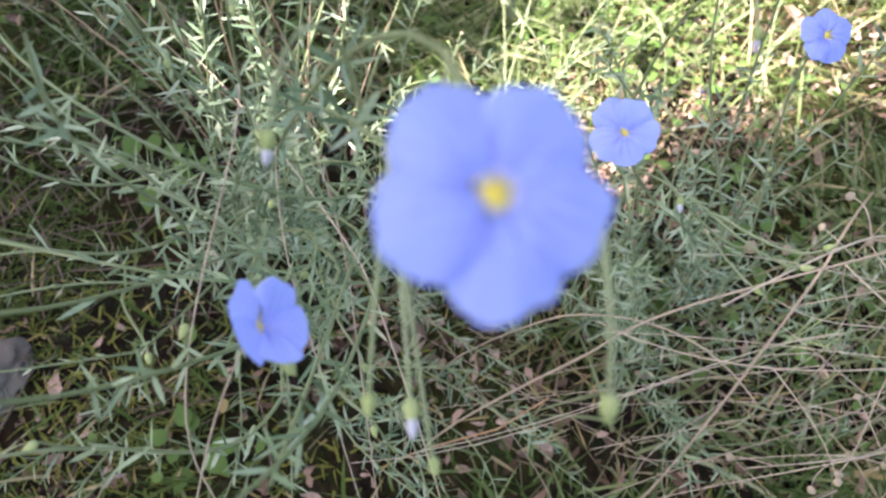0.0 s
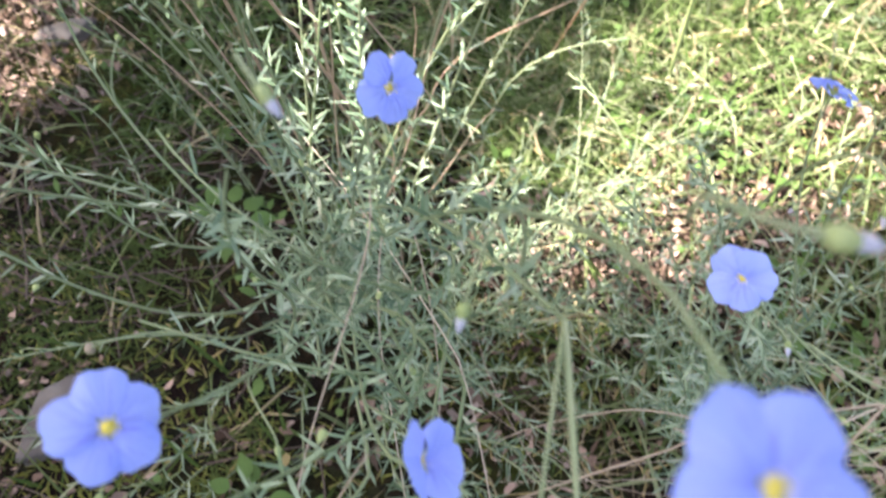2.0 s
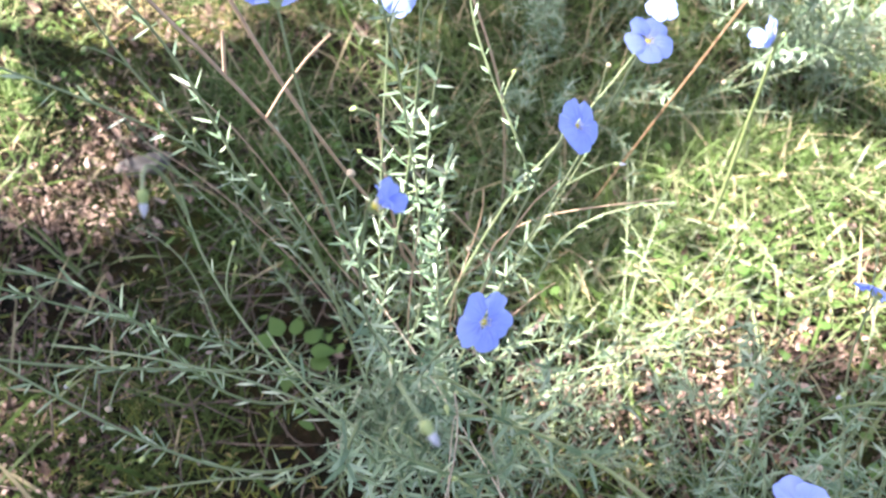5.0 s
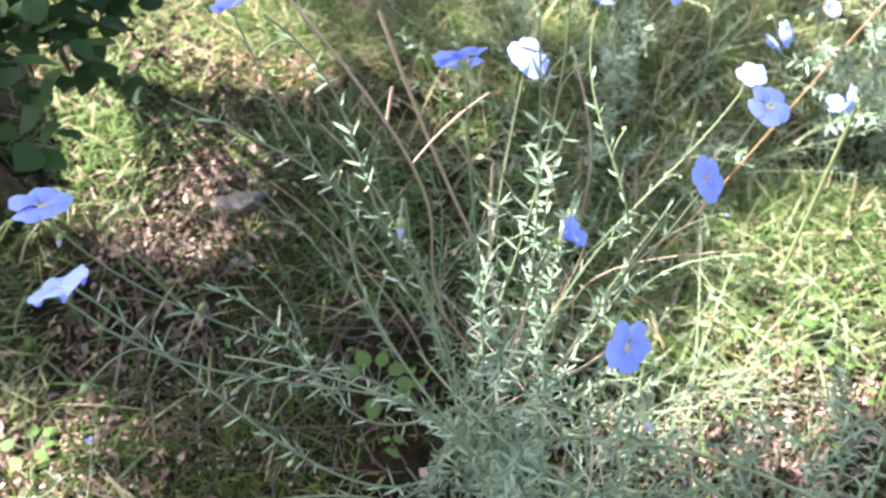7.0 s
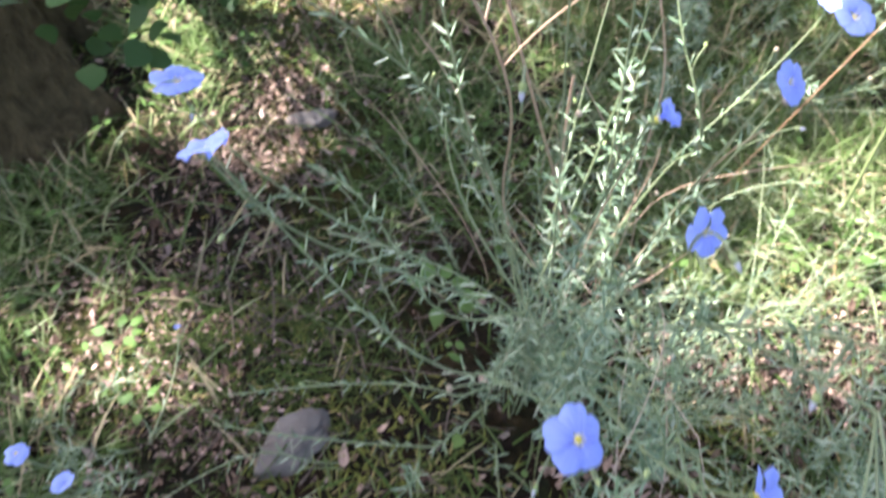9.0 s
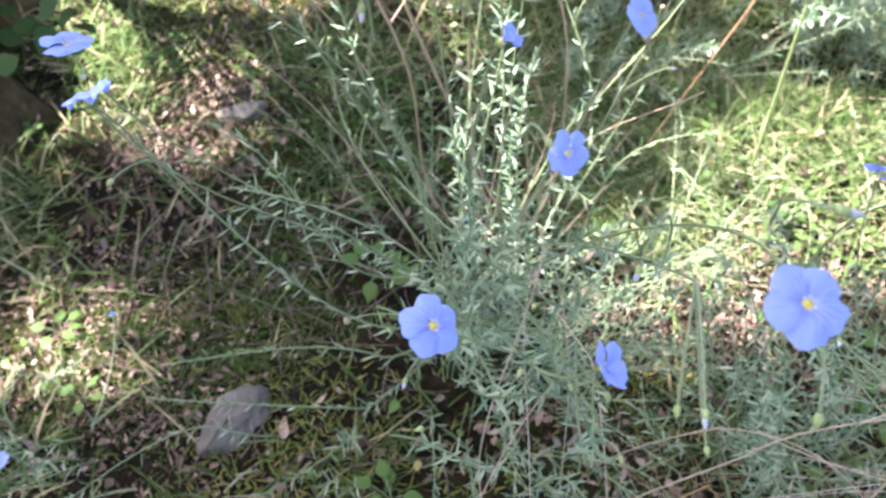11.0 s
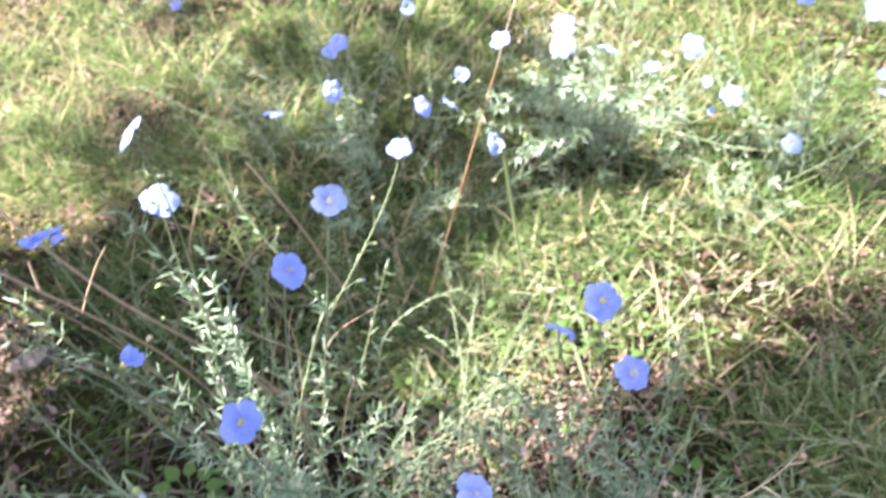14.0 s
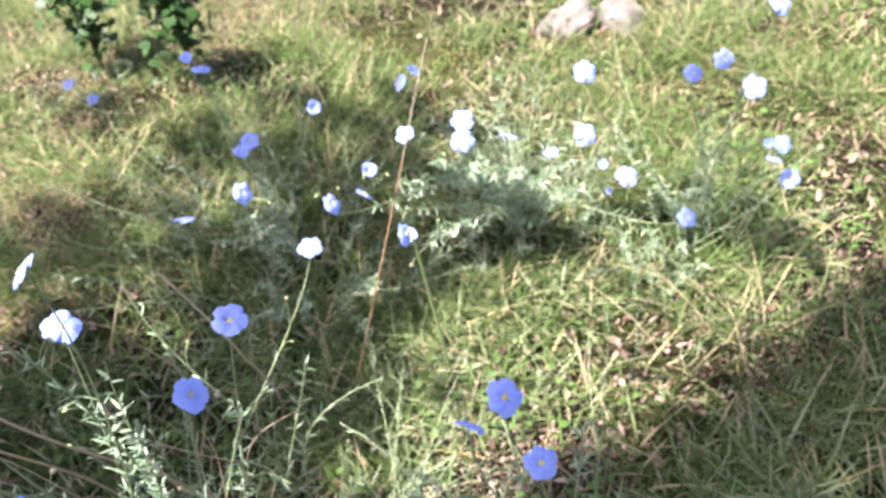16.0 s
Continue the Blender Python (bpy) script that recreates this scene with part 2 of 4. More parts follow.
def blades(P, D, B, L, W, bend, segs=3, shape=(0.5, 1.0, 0.8, 0.08), curl=0.0):
    """Many narrow blades: feet P, directions D, bend directions B, lengths L, widths W. Returns verts and quads."""
    P, D, B = np.asarray(P, float), unit(D), unit(B)
    n = len(P)
    L, W, bend = (np.broadcast_to(np.asarray(a, float), (n,)) for a in (L, W, bend))
    side = np.cross(D, B)
    side = unit(side + 1e-6)
    rows = []
    for k in range(segs + 1):
        s = k / segs
        w = np.interp(s, np.linspace(0, 1, len(shape)), shape)
        c = P + (D * s + B * (bend * s * s)[:, None]) * L[:, None]
        sd = side * (W * 0.5 * w)[:, None] + (B * (curl * W * w * s)[:, None])
        rows += [c - sd, c + sd]
    V = np.stack(rows, 1).reshape(-1, 3)
    m = 2 * (segs + 1)
    q = np.array([[2 * k, 2 * k + 1, 2 * k + 3, 2 * k + 2] for k in range(segs)])
    F = (np.arange(n)[:, None, None] * m + q[None]).reshape(-1, 4)
    return V, F


def join(pieces):
    V, F, n = [], [], 0
    for v, f in pieces:
        V.append(v)
        F.append(np.asarray(f) + n)
        n += len(v)
    return np.concatenate(V), np.concatenate(F)


def tube(path, radii, sides=6):
    """A tube along a polyline with a radius at every point."""
    path = np.asarray(path, float)
    radii = np.broadcast_to(np.asarray(radii, float), (len(path),))
    tan = unit(np.gradient(path, axis=0))
    ref = np.array([0.3, 0.9, 0.2])
    a = unit(np.cross(tan, ref))
    b = np.cross(tan, a)
    ang = np.linspace(0, 2 * np.pi, sides, endpoint=False)
    V = path[:, None] + radii[:, None, None] * (np.cos(ang)[None, :, None] * a[:, None] + np.sin(ang)[None, :, None] * b[:, None])
    k, j = np.meshgrid(np.arange(len(path) - 1), np.arange(sides), indexing="ij")
    j2 = (j + 1) % sides
    F = np.stack([k * sides + j, k * sides + j2, (k + 1) * sides + j2, (k + 1) * sides + j], -1).reshape(-1, 4)
    return V.reshape(-1, 3), F


def bezier(a, b, c, d, n=14):
    s = np.linspace(0, 1, n)[:, None]
    a, b, c, d = (np.asarray(v, float) for v in (a, b, c, d))
    return a * (1 - s) ** 3 + 3 * b * s * (1 - s) ** 2 + 3 * c * s * s * (1 - s) + d * s ** 3


def lathe(profile, sides=8):
    """A body of revolution round z from (radius, height) pairs."""
    ang = np.linspace(0, 2 * np.pi, sides, endpoint=False)
    V = np.array([[r * math.cos(t), r * math.sin(t), z] for r, z in profile for t in ang])
    F = [[k * sides + j, k * sides + (j + 1) % sides, (k + 1) * sides + (j + 1) % sides, (k + 1) * sides + j] for k in range(len(profile) - 1) for j in range(sides)]
    return V, np.array(F)


def smooth_step(a, b, x):
    s = np.clip((x - a) / (b - a), 0, 1)
    return s * s * (3 - 2 * s)


def waves(x, y, f, seed):
    """Cheap smooth noise in -1..1 from a few turned sine waves."""
    r = np.random.default_rng(seed)
    out = 0
    for k in range(5):
        a, p, q = r.uniform(0, 2 * np.pi, 3)
        g = f * r.uniform(0.6, 1.7)
        out = out + np.sin(g * (x * math.cos(a) + y * math.sin(a)) + p + 0.7 * np.sin(g * 0.7 * (y * math.cos(a) - x * math.sin(a)) + q))
    return out / 3.2


def gz(x, y):
    """Height of the ground."""
    near = np.exp(-((x * x + (y - 1) ** 2) / 30.0))
    return 0.030 * waves(x, y, 2.2, 3) * near + 0.010 * waves(x, y, 11, 4) * near - 0.05 * smooth_step(-0.3, -0.9, x) - 0.02


# ---- ground ----
inner_x, inner_y = np.arange(-2.4, 2.61, 0.025), np.arange(-1.0, 4.01, 0.025)
grow = 0.05 * 1.35 ** np.arange(1, 32)
gx = np.concatenate([inner_x[0] - np.cumsum(grow)[::-1], inner_x, inner_x[-1] + np.cumsum(grow)])
gy = np.concatenate([inner_y[0] - np.cumsum(grow)[::-1], inner_y, inner_y[-1] + np.cumsum(grow)])
X, Y = np.meshgrid(gx, gy, indexing="ij")
Z = gz(X, Y)
V = np.stack([X, Y, Z], -1).reshape(-1, 3)
i, j = np.meshgrid(np.arange(len(gx) - 1), np.arange(len(gy) - 1), indexing="ij")
ny = len(gy)
Fg = np.stack([i * ny + j, (i + 1) * ny + j, (i + 1) * ny + j + 1, i * ny + j + 1], -1).reshape(-1, 4)
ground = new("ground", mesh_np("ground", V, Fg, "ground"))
tagged(ground, "brown soil darkened to shade the gaps, with yellow-green moss between the grass", "ground", kind="structure")

# ---- flowers and stems ----
PETAL_N = {"open": (0.90, 0.75), "cupped": (0.70, 0.70), "half": (0.46, 0.6), "closed": (0.16, 0.35)}


def petal_mesh(spread, cup, seed):
    """One fan-shaped petal in a flower of diameter 2, its claw at the origin, leaning outwards along x."""
    r = np.random.default_rng(seed)
    nv, nu = 11, 19
    notch, ph, size = r.uniform(-0.3, 0.3), r.uniform(0, 6.28, 3), r.uniform(0.93, 1.07)
    V, UV = [], []
    rise = math.radians(90 * (1 - spread))
    for a in range(nv):
        s = a / (nv - 1)
        fan = math.radians(43) * (0.45 + 0.55 * smooth_step(0.0, 0.45, s))
        for b in range(nu):
            u = b / (nu - 1) * 2 - 1
            rim = size - 0.33 * abs(u) ** 2.3 - 0.05 * math.exp(-((u - notch) / 0.16) ** 2) + 0.018 * math.sin(7 * u + ph[0]) + 0.008 * math.sin(17 * u + ph[1])
            d = s * (1 - s * s * (1 - rim))
            th = fan * u
            # steep funnel at the claw that flattens towards the rim
            tilt = rise * (1 - 0.25 * s) + cup * (1 - s) ** 1.5
            ripple = s * s * (0.030 * math.sin(3.3 * u + ph[1]) + 0.014 * math.sin(9 * u + ph[2]))
            side = 0.05 * u * s - 0.06 * s * s * u * u
            flat, up = d * math.cos(tilt), d * math.sin(tilt) - 0.16 * s ** 2.5 * spread * spread
            squeeze = 1.0 + 1.1 * (1 - math.cos(tilt)) * s
            V.append((flat * math.cos(th) + 0.02, (flat * squeeze + 0.03) * math.sin(th), up + ripple + side + 0.05))
            UV.append((u * 0.5 + 0.5, s))
    F = [[a * nu + b, (a + 1) * nu + b, (a + 1) * nu + b + 1, a * nu + b + 1] for a in range(nv - 1) for b in range(nu - 1)]
    return mesh_np("petal", V, F, "petal", uv=UV)


PETALS = {k: [petal_mesh(*PETAL_N[k], s + 11 * n) for s in range(5)] for n, k in enumerate(PETAL_N)}


def calyx_mesh():
    pieces = [lathe([(0.03, -0.16), (0.10, -0.12), (0.13, -0.02), (0.10, 0.05), (0.02, 0.07)], 8)]
    a = np.arange(5) * 2 * np.pi / 5 + 0.6
    d = np.stack([np.cos(a), np.sin(a), np.full(5, 0.9)], -1)
    b = np.stack([np.cos(a), np.sin(a), np.full(5, -0.6)], -1)
    pieces.append(blades(np.stack([0.09 * np.cos(a), 0.09 * np.sin(a), np.full(5, -0.09)], -1), d, b, 0.36, 0.16, 0.25, 4, (0.7, 1.0, 0.8, 0.1)))
    return mesh_np("flower", *join(pieces), "bud")


def stamen_mesh():
    """Pale stamens in a ring and the yellow cone inside it."""
    pieces = []
    r = np.random.default_rng(5)
    for k in range(10):
        a = k * 2 * math.pi / 10 + r.uniform(-0.2, 0.2)
        e = np.array([math.cos(a) * 0.19, math.sin(a) * 0.19, 0.26 + 0.06 * (k % 2)])
        pieces.append(tube([(0.03 * math.cos(a), 0.03 * math.sin(a), 0.02), e * [0.6, 0.6, 0.5], e], [0.012, 0.010, 0.008], 4))
        v, f = lathe([(0.005, -0.04), (0.026, -0.015), (0.028, 0.015), (0.005, 0.04)], 6)
        pieces.append((v + e, f))
    cone = lathe([(0.06, 0.02), (0.14, 0.07), (0.165, 0.14), (0.12, 0.21), (0.02, 0.25)], 9)
    return mesh_np("stamen", *join(pieces), "stamen"), mesh_np("flower_centre", *cone, "pollen")


CALYX = calyx_mesh()
STAMENS, CENTRE = stamen_mesh()


def bud_mesh(name, fat, mat):
    if mat == "capsule":
        prof = [(0.10, -0.5), (0.34, -0.42), (0.62, -0.1), (0.60, 0.22), (0.30, 0.48), (0.05, 0.62)]
    else:
        prof = [(0.10, -0.5), (0.30, -0.42), (0.42 * fat, -0.1), (0.36 * fat, 0.3), (0.14, 0.75), (0.03, 0.95)]
    v, f = lathe(prof, 8)
    a = np.arange(len(v))
    v[:, :2] *= (1 + 0.10 * np.cos(a % 8 * np.pi / 8 * 5))[:, None]
    return mesh_np(name, v, f, mat)


BUD, CAPSULE, TINT_BUD = bud_mesh("bud", 1.0, "bud"), bud_mesh("seed_capsule", 1.3, "capsule"), bud_mesh("petal_tip", 0.9, "petal")


def along(axis):
    """Rotation that turns z to axis."""
    return Vector(axis).to_track_quat("Z", "Y").to_matrix().to_4x4()


def plant(x, y, label):
    ob = new("flax_plant")
    ob.location = (x, y, float(gz(x, y)))
    ob["foot"] = (x, y, float(gz(x, y)))
    return tagged(ob, label, "flowering plant", "flax plants in the grass")


def foot_of(p):
    return np.array(p["foot"][:])


def leafy_stem(p, path, r0, r1, leaves=(0.0, 1.0), gap=0.0065, size=(0.015, 0.027), wide=0.0020, lean=1.9, mat="stem", name="stem"):
    """A stem along path (world), with narrow leaves set round it in a spiral."""
    o = foot_of(p)
    path = np.asarray(path, float)
    stem = part(name, mesh_np(name, *tube(path - o, np.linspace(r0, r1, len(path)), 6), mat), p)
    if leaves is None:
        return stem
    seg = np.linalg.norm(np.diff(path, axis=0), axis=1)
    dist = np.concatenate([[0], np.cumsum(seg)])
    n = max(4, int(dist[-1] * (leaves[1] - leaves[0]) / gap))
    s = dist[-1] * np.sort(rng.uniform(leaves[0], leaves[1], n))
    P = np.stack([np.interp(s, dist, path[:, k]) for k in range(3)], -1)
    T = unit(np.stack([np.interp(s, dist, np.gradient(path[:, k], dist)) for k in range(3)], -1))
    a = np.arange(n) * 2.4 + rng.normal(0, 0.35, n)
    u = unit(np.cross(T, [0.31, 0.2, 0.93]))
    w = np.cross(T, u)
    R = np.cos(a)[:, None] * u + np.sin(a)[:, None] * w
    tilt = lean * rng.uniform(0.6, 1.35, n)[:, None]
    D = unit(T + R * tilt)
    L = rng.uniform(*size, n) * (1.0 - 0.35 * (s / dist[-1]))
    v, f = blades(P - o, D, unit(R - T * 0.5), L, wide * rng.uniform(0.75, 1.25, n), rng.uniform(-0.10, 0.12, n), 4, (0.45, 0.95, 1.0, 0.75, 0.08), 0.25)
    part("leaves", mesh_np("leaves", v, f, "flax_leaf"), stem, "blue-green narrow leaves", "stuff")
    return stem


def bud_on(p, stem, tip, axis, size, kind):
    me = {"bud": BUD, "capsule": CAPSULE, "tinted": BUD}[kind]
    ob = part("seed_capsule" if kind == "capsule" else "bud", me, stem)
    ob.matrix_basis = Matrix.Translation(Vector(tip) - Vector(foot_of(p))) @ along(axis) @ Matrix.Scale(size, 4)
    if kind == "tinted":
        t2 = part("petal_tip", TINT_BUD, stem, "furled pale violet petals")
        t2.matrix_basis = Matrix.Translation(Vector(tip) - Vector(foot_of(p))) @ along(axis) @ Matrix.Translation((0, 0, size * 0.75)) @ Matrix.Scale(size * 0.8, 4)


def side_shoots(p, path, count, reach=0.05, kinds=("bud", "bud", "bud", "capsule", "tinted", "bud")):
    """Thin forked stalks with nodding buds and round capsules near the top of a stem."""
    path = np.asarray(path)
    for _ in range(count):
        k = int(len(path) * rng.uniform(0.55, 0.93))
        t = unit(path[min(k + 1, len(path) - 1)] - path[k - 1])
        r = unit(np.cross(t, rng.normal(size=3)))
        L = reach * rng.uniform(0.5, 1.3)
        a = path[k]
        e = a + L * (0.8 * t + 0.55 * r) + (0, 0, -0.012 * rng.uniform(0, 1))
        pts = bezier(a, a + 0.4 * L * t + 0.1 * L * r, e - 0.2 * L * t + (0, 0, 0.012), e, 7)
        st = leafy_stem(p, pts, 0.0006, 0.00045, None, name="stalk")
        bud_on(p, st, e, pts[-1] - pts[-2], rng.uniform(0.0030, 0.0045), kinds[int(rng.integers(len(kinds)))])


def flower(p, at, normal, across, kind, shoots=2, via=None):
    """A five-petalled flower at `at` that faces along normal, on its own leafy stem from the plant's foot."""
    o = foot_of(p)
    at, n = np.array(at, float), unit(normal)
    h = at[2] - o[2]
    foot = o + [rng.normal(0, 0.02), rng.normal(0, 0.02), 0.0]
    flat = (at - o) * [1, 1, 0]
    neck = at - n * 0.10 * across
    c1 = foot + [0, 0, 0.45 * h] + flat * 0.22 + [rng.normal(0, 0.03), rng.normal(0, 0.03), 0]
    c2 = neck - n * 0.03 - [0, 0, 0.22 * h] - flat * 0.12
    if via is not None:
        c2 = np.array(via, float)
    path = bezier(foot, c1, c2, neck, 18)
    stem = leafy_stem(p, path, 0.0012, 0.0007, (0.04, 0.80), 0.0085)
    side_shoots(p, path, shoots)
    ob = part("flower", CALYX, p, "pale blue five-petalled flower with a yellow centre")
    turn = along(n) @ Matrix.Rotation(rng.uniform(0, 6.28), 4, "Z")
    ob.matrix_basis = Matrix.Translation(Vector(at - o)) @ turn @ Matrix.Scale(across / 2, 4)
    for k in range(5):
        pt = part("petal", PETALS[kind][(k + int(rng.integers(5))) % 5], ob)
        pt.matrix_basis = Matrix.Rotation(2 * math.pi * k / 5 + rng.normal(0, 0.05), 4, "Z") @ Matrix.Rotation(rng.normal(0, 0.10), 4, "Y") @ Matrix.Rotation(rng.normal(0, 0.08), 4, "X") @ Matrix.Translation((0, 0, 0.012 * (k % 2) + 0.006 * k))
    for name, me, words in (("flower_centre", CENTRE, "yellow centre"), ("stamen", STAMENS, "pale stamen ring")):
        part(name, me, ob, words).matrix_basis = Matrix.Diagonal((0.84, 0.84, 0.9, 1))


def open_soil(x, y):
    """1 in the hollow beside the main plant, cleared so its darkened bare soil reads as shade, 0 outside."""
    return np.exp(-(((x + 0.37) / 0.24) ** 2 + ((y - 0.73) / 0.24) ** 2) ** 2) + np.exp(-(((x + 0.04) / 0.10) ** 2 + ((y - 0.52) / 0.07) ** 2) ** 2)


def shoots_round(p, count, reach, tall, gap=0.0062, sector=(0, 6.283)):
    """Leafy shoots without flowers, spreading from the foot."""
    o = foot_of(p)
    for k in range(count):
        a = rng.uniform(*sector)
        d = reach * math.sqrt(rng.uniform(0.02, 1))
        if open_soil(o[0] + d * math.cos(a), o[1] + d * math.sin(a)) > rng.uniform(0.1, 0.9):
            continue
        h = tall * rng.uniform(0.35, 1.0) * (1.1 - 0.5 * d / max(reach, 1e-6))
        tip = o + [d * math.cos(a), d * math.sin(a), h]
        foot = o + [rng.normal(0, 0.03) + 0.5 * d * math.cos(a), rng.normal(0, 0.03) + 0.5 * d * math.sin(a), 0.0]
        foot[2] = float(gz(foot[0], foot[1]))
        c1 = foot + [0.15 * d * math.cos(a), 0.15 * d * math.sin(a), 0.5 * h]
        c2 = tip - [0.25 * d * math.cos(a) + rng.normal(0, 0.05), 0.25 * d * math.sin(a) + rng.normal(0, 0.05), rng.uniform(0.0, 0.4) * h]
        leafy_stem(p, bezier(foot, c1, c2, tip, 12), 0.0011, 0.0006, (0.08, 1.0), gap)


def spline(points, n=16):
    """A smooth line through the points."""
    pts = np.asarray(points, float)
    d = np.concatenate([[0], np.cumsum(np.linalg.norm(np.diff(pts, axis=0), axis=1))])
    d = d / d[-1]
    return np.stack([np.polyval(np.polyfit(d, pts[:, k], min(3, len(pts) - 1)), np.linspace(0, 1, n)) for k in range(3)], -1)


def grow(p, points, gap=0.01, size=(0.014, 0.025), shoots=1, wide=0.0020):
    """A leafy stem through the points, rooted at the plant's foot."""
    o = foot_of(p)
    path = spline(points, 18)
    root = o + [rng.normal(0, 0.02), rng.normal(0, 0.02), 0]
    lead = bezier(root, root + [0, 0, 0.4 * (path[0][2] - o[2])], path[0] - (path[1] - path[0]) * 1.5, path[0], 8)
    path = np.concatenate([lead[:-1], path])
    leafy_stem(p, path, 0.0014, 0.0007, (0.1, 0.97), gap * 0.8, size, wide)
    side_shoots(p, path, shoots, 0.035)


def nodding_bud(p, at, axis, size, start, kind="tinted", hook=0.05):
    """A bud that hangs on a thin stalk at a known place."""
    at, ax, a = np.array(at, float), unit(axis), np.array(start, float)
    st = leafy_stem(p, bezier(a, a + [0, 0, hook], at - ax * (0.02 + 0.4 * hook), at - ax * size * 0.4, 10), 0.0008, 0.0006, None, name="stalk")
    bud_on(p, st, at, ax, size, kind)


main_plant = plant(-0.16, 0.73, "sprawling blue flax plant with grey-green leaves and many flowers")
right_plant = plant(0.30, 0.67, "slender blue flax plant beside dry straw")
back_plant = plant(0.42, 1.50, "bushy blue flax plant with sunlit flowers")
backleft_plant = plant(-0.06, 1.45, "loose blue flax plant in shaded grass")
far_plant = plant(-0.50, 2.15, "low blue flax plant under a shrub")
farright_plant = plant(0.70, 1.32, "blue flax plant at the edge of sunlit grass")
left_plant = plant(-0.60, 0.50, "small blue flax plant beside a grey stone")
flower(main_plant, (0.007, 0.390, 0.659), (0.08, -0.31, 0.95), 0.030, "open", 0, (0.006, 0.505, 0.640))
flower(main_plant, (-0.130, 0.411, 0.560), (0.45, -0.25, 0.86), 0.033, "open")
flower(main_plant, (-0.046, 0.417, 0.538), (0.72, 0.06, 0.69), 0.030, "half")
flower(right_plant, (0.077, 0.520, 0.494), (-0.38, -0.52, 0.76), 0.030, "cupped")
flower(right_plant, (0.222, 0.652, 0.411), (0.06, -0.52, 0.85), 0.032, "open")
flower(right_plant, (0.195, 0.676, 0.483), (0.06, -0.52, 0.85), 0.033, "open")
flower(right_plant, (0.166, 0.687, 0.433), (0.44, 0.63, 0.64), 0.030, "open")
flower(main_plant, (-0.079, 0.575, 0.520), (0.68, -0.47, 0.56), 0.033, "cupped")
flower(main_plant, (-0.046, 0.680, 0.551), (0.62, -0.40, 0.68), 0.032, "cupped")
flower(main_plant, (-0.126, 0.567, 0.606), (0.75, 0.20, 0.60), 0.026, "closed")
flower(main_plant, (-0.410, 0.575, 0.545), (0.0, 0.26, 0.96), 0.036, "cupped")
flower(main_plant, (-0.352, 0.510, 0.568), (-0.45, 0.30, 0.84), 0.036, "cupped")
flower(main_plant, (-0.188, 0.660, 0.622), (-0.35, 0.75, 0.56), 0.034, "cupped")
flower(main_plant, (-0.163, 0.788, 0.537), (0.36, -0.23, 0.90), 0.033, "open")
flower(main_plant, (-0.370, 0.765, 0.555), (-0.30, 0.13, 0.94), 0.030, "half")
flower(main_plant, (-0.145, 0.749, 0.637), (-0.78, 0.09, 0.62), 0.030, "open")
flower(main_plant, (-0.013, 0.732, 0.568), (0.30, -0.25, 0.92), 0.032, "cupped")
flower(main_plant, (0.038, 0.975, 0.415), (0.01, -0.39, 0.92), 0.029, "open")
flower(backleft_plant, (-0.038, 1.082, 0.425), (0.69, -0.48, 0.54), 0.030, "open")
flower(back_plant, (0.117, 1.101, 0.415), (0.37, -0.43, 0.82), 0.027, "half")
flower(back_plant, (0.068, 1.036, 0.424), (0.75, -0.25, 0.6), 0.028, "open")
flower(back_plant, (0.150, 1.019, 0.373), (0.85, -0.37, 0.38), 0.030, "open")
flower(backleft_plant, (-0.111, 1.060, 0.415), (0.10, 0.51, 0.85), 0.026, "open")
flower(back_plant, (0.173, 1.134, 0.441), (-0.38, -0.24, 0.89), 0.026, "open")
flower(back_plant, (0.238, 1.073, 0.490), (0.02, -0.44, 0.90), 0.029, "open")
flower(back_plant, (0.234, 1.050, 0.478), (-0.08, -0.65, 0.75), 0.029, "open")
flower(back_plant, (0.312, 1.140, 0.408), (0.33, 0.46, 0.82), 0.027, "open")
flower(back_plant, (0.355, 1.084, 0.408), (-0.15, 0.07, 0.99), 0.024, "half")
flower(back_plant, (0.380, 1.037, 0.470), (0.02, -0.67, 0.74), 0.029, "open")
flower(back_plant, (0.415, 1.060, 0.400), (0.05, -0.58, 0.81), 0.017, "half")
flower(back_plant, (0.436, 1.028, 0.402), (-0.01, -0.59, 0.81), 0.028, "open")
flower(back_plant, (0.420, 1.040, 0.370), (-0.04, -0.48, 0.88), 0.014, "closed")
flower(back_plant, (0.510, 0.992, 0.348), (0.07, -0.49, 0.87), 0.028, "open")
flower(back_plant, (0.188, 1.295, 0.420), (-0.72, -0.11, 0.69), 0.026, "open")
flower(back_plant, (0.205, 1.300, 0.430), (0.56, -0.20, 0.81), 0.026, "half")
flower(backleft_plant, (0.058, 1.202, 0.456), (0.65, -0.47, 0.60), 0.026, "half")
flower(backleft_plant, (-0.040, 1.270, 0.375), (0.05, -0.58, 0.81), 0.028, "open")
flower(backleft_plant, (-0.050, 1.234, 0.382), (-0.05, -0.56, 0.83), 0.024, "half")
flower(backleft_plant, (-0.183, 1.720, 0.280), (-0.04, -0.48, 0.88), 0.030, "half")
flower(backleft_plant, (-0.118, 1.480, 0.385), (0.19, 0.19, 0.96), 0.033, "open")
flower(far_plant, (-0.550, 2.100, 0.060), (-0.04, -0.48, 0.88), 0.030, "open")
flower(far_plant, (-0.500, 2.070, 0.030), (-0.04, -0.48, 0.88), 0.030, "open")
flower(farright_plant, (0.430, 1.190, 0.460), (0.02, -0.67, 0.74), 0.032, "open")
flower(farright_plant, (0.648, 1.300, 0.360), (-0.17, -0.63, 0.75), 0.031, "open")
flower(farright_plant, (0.665, 1.250, 0.410), (0.02, -0.67, 0.74), 0.031, "open")
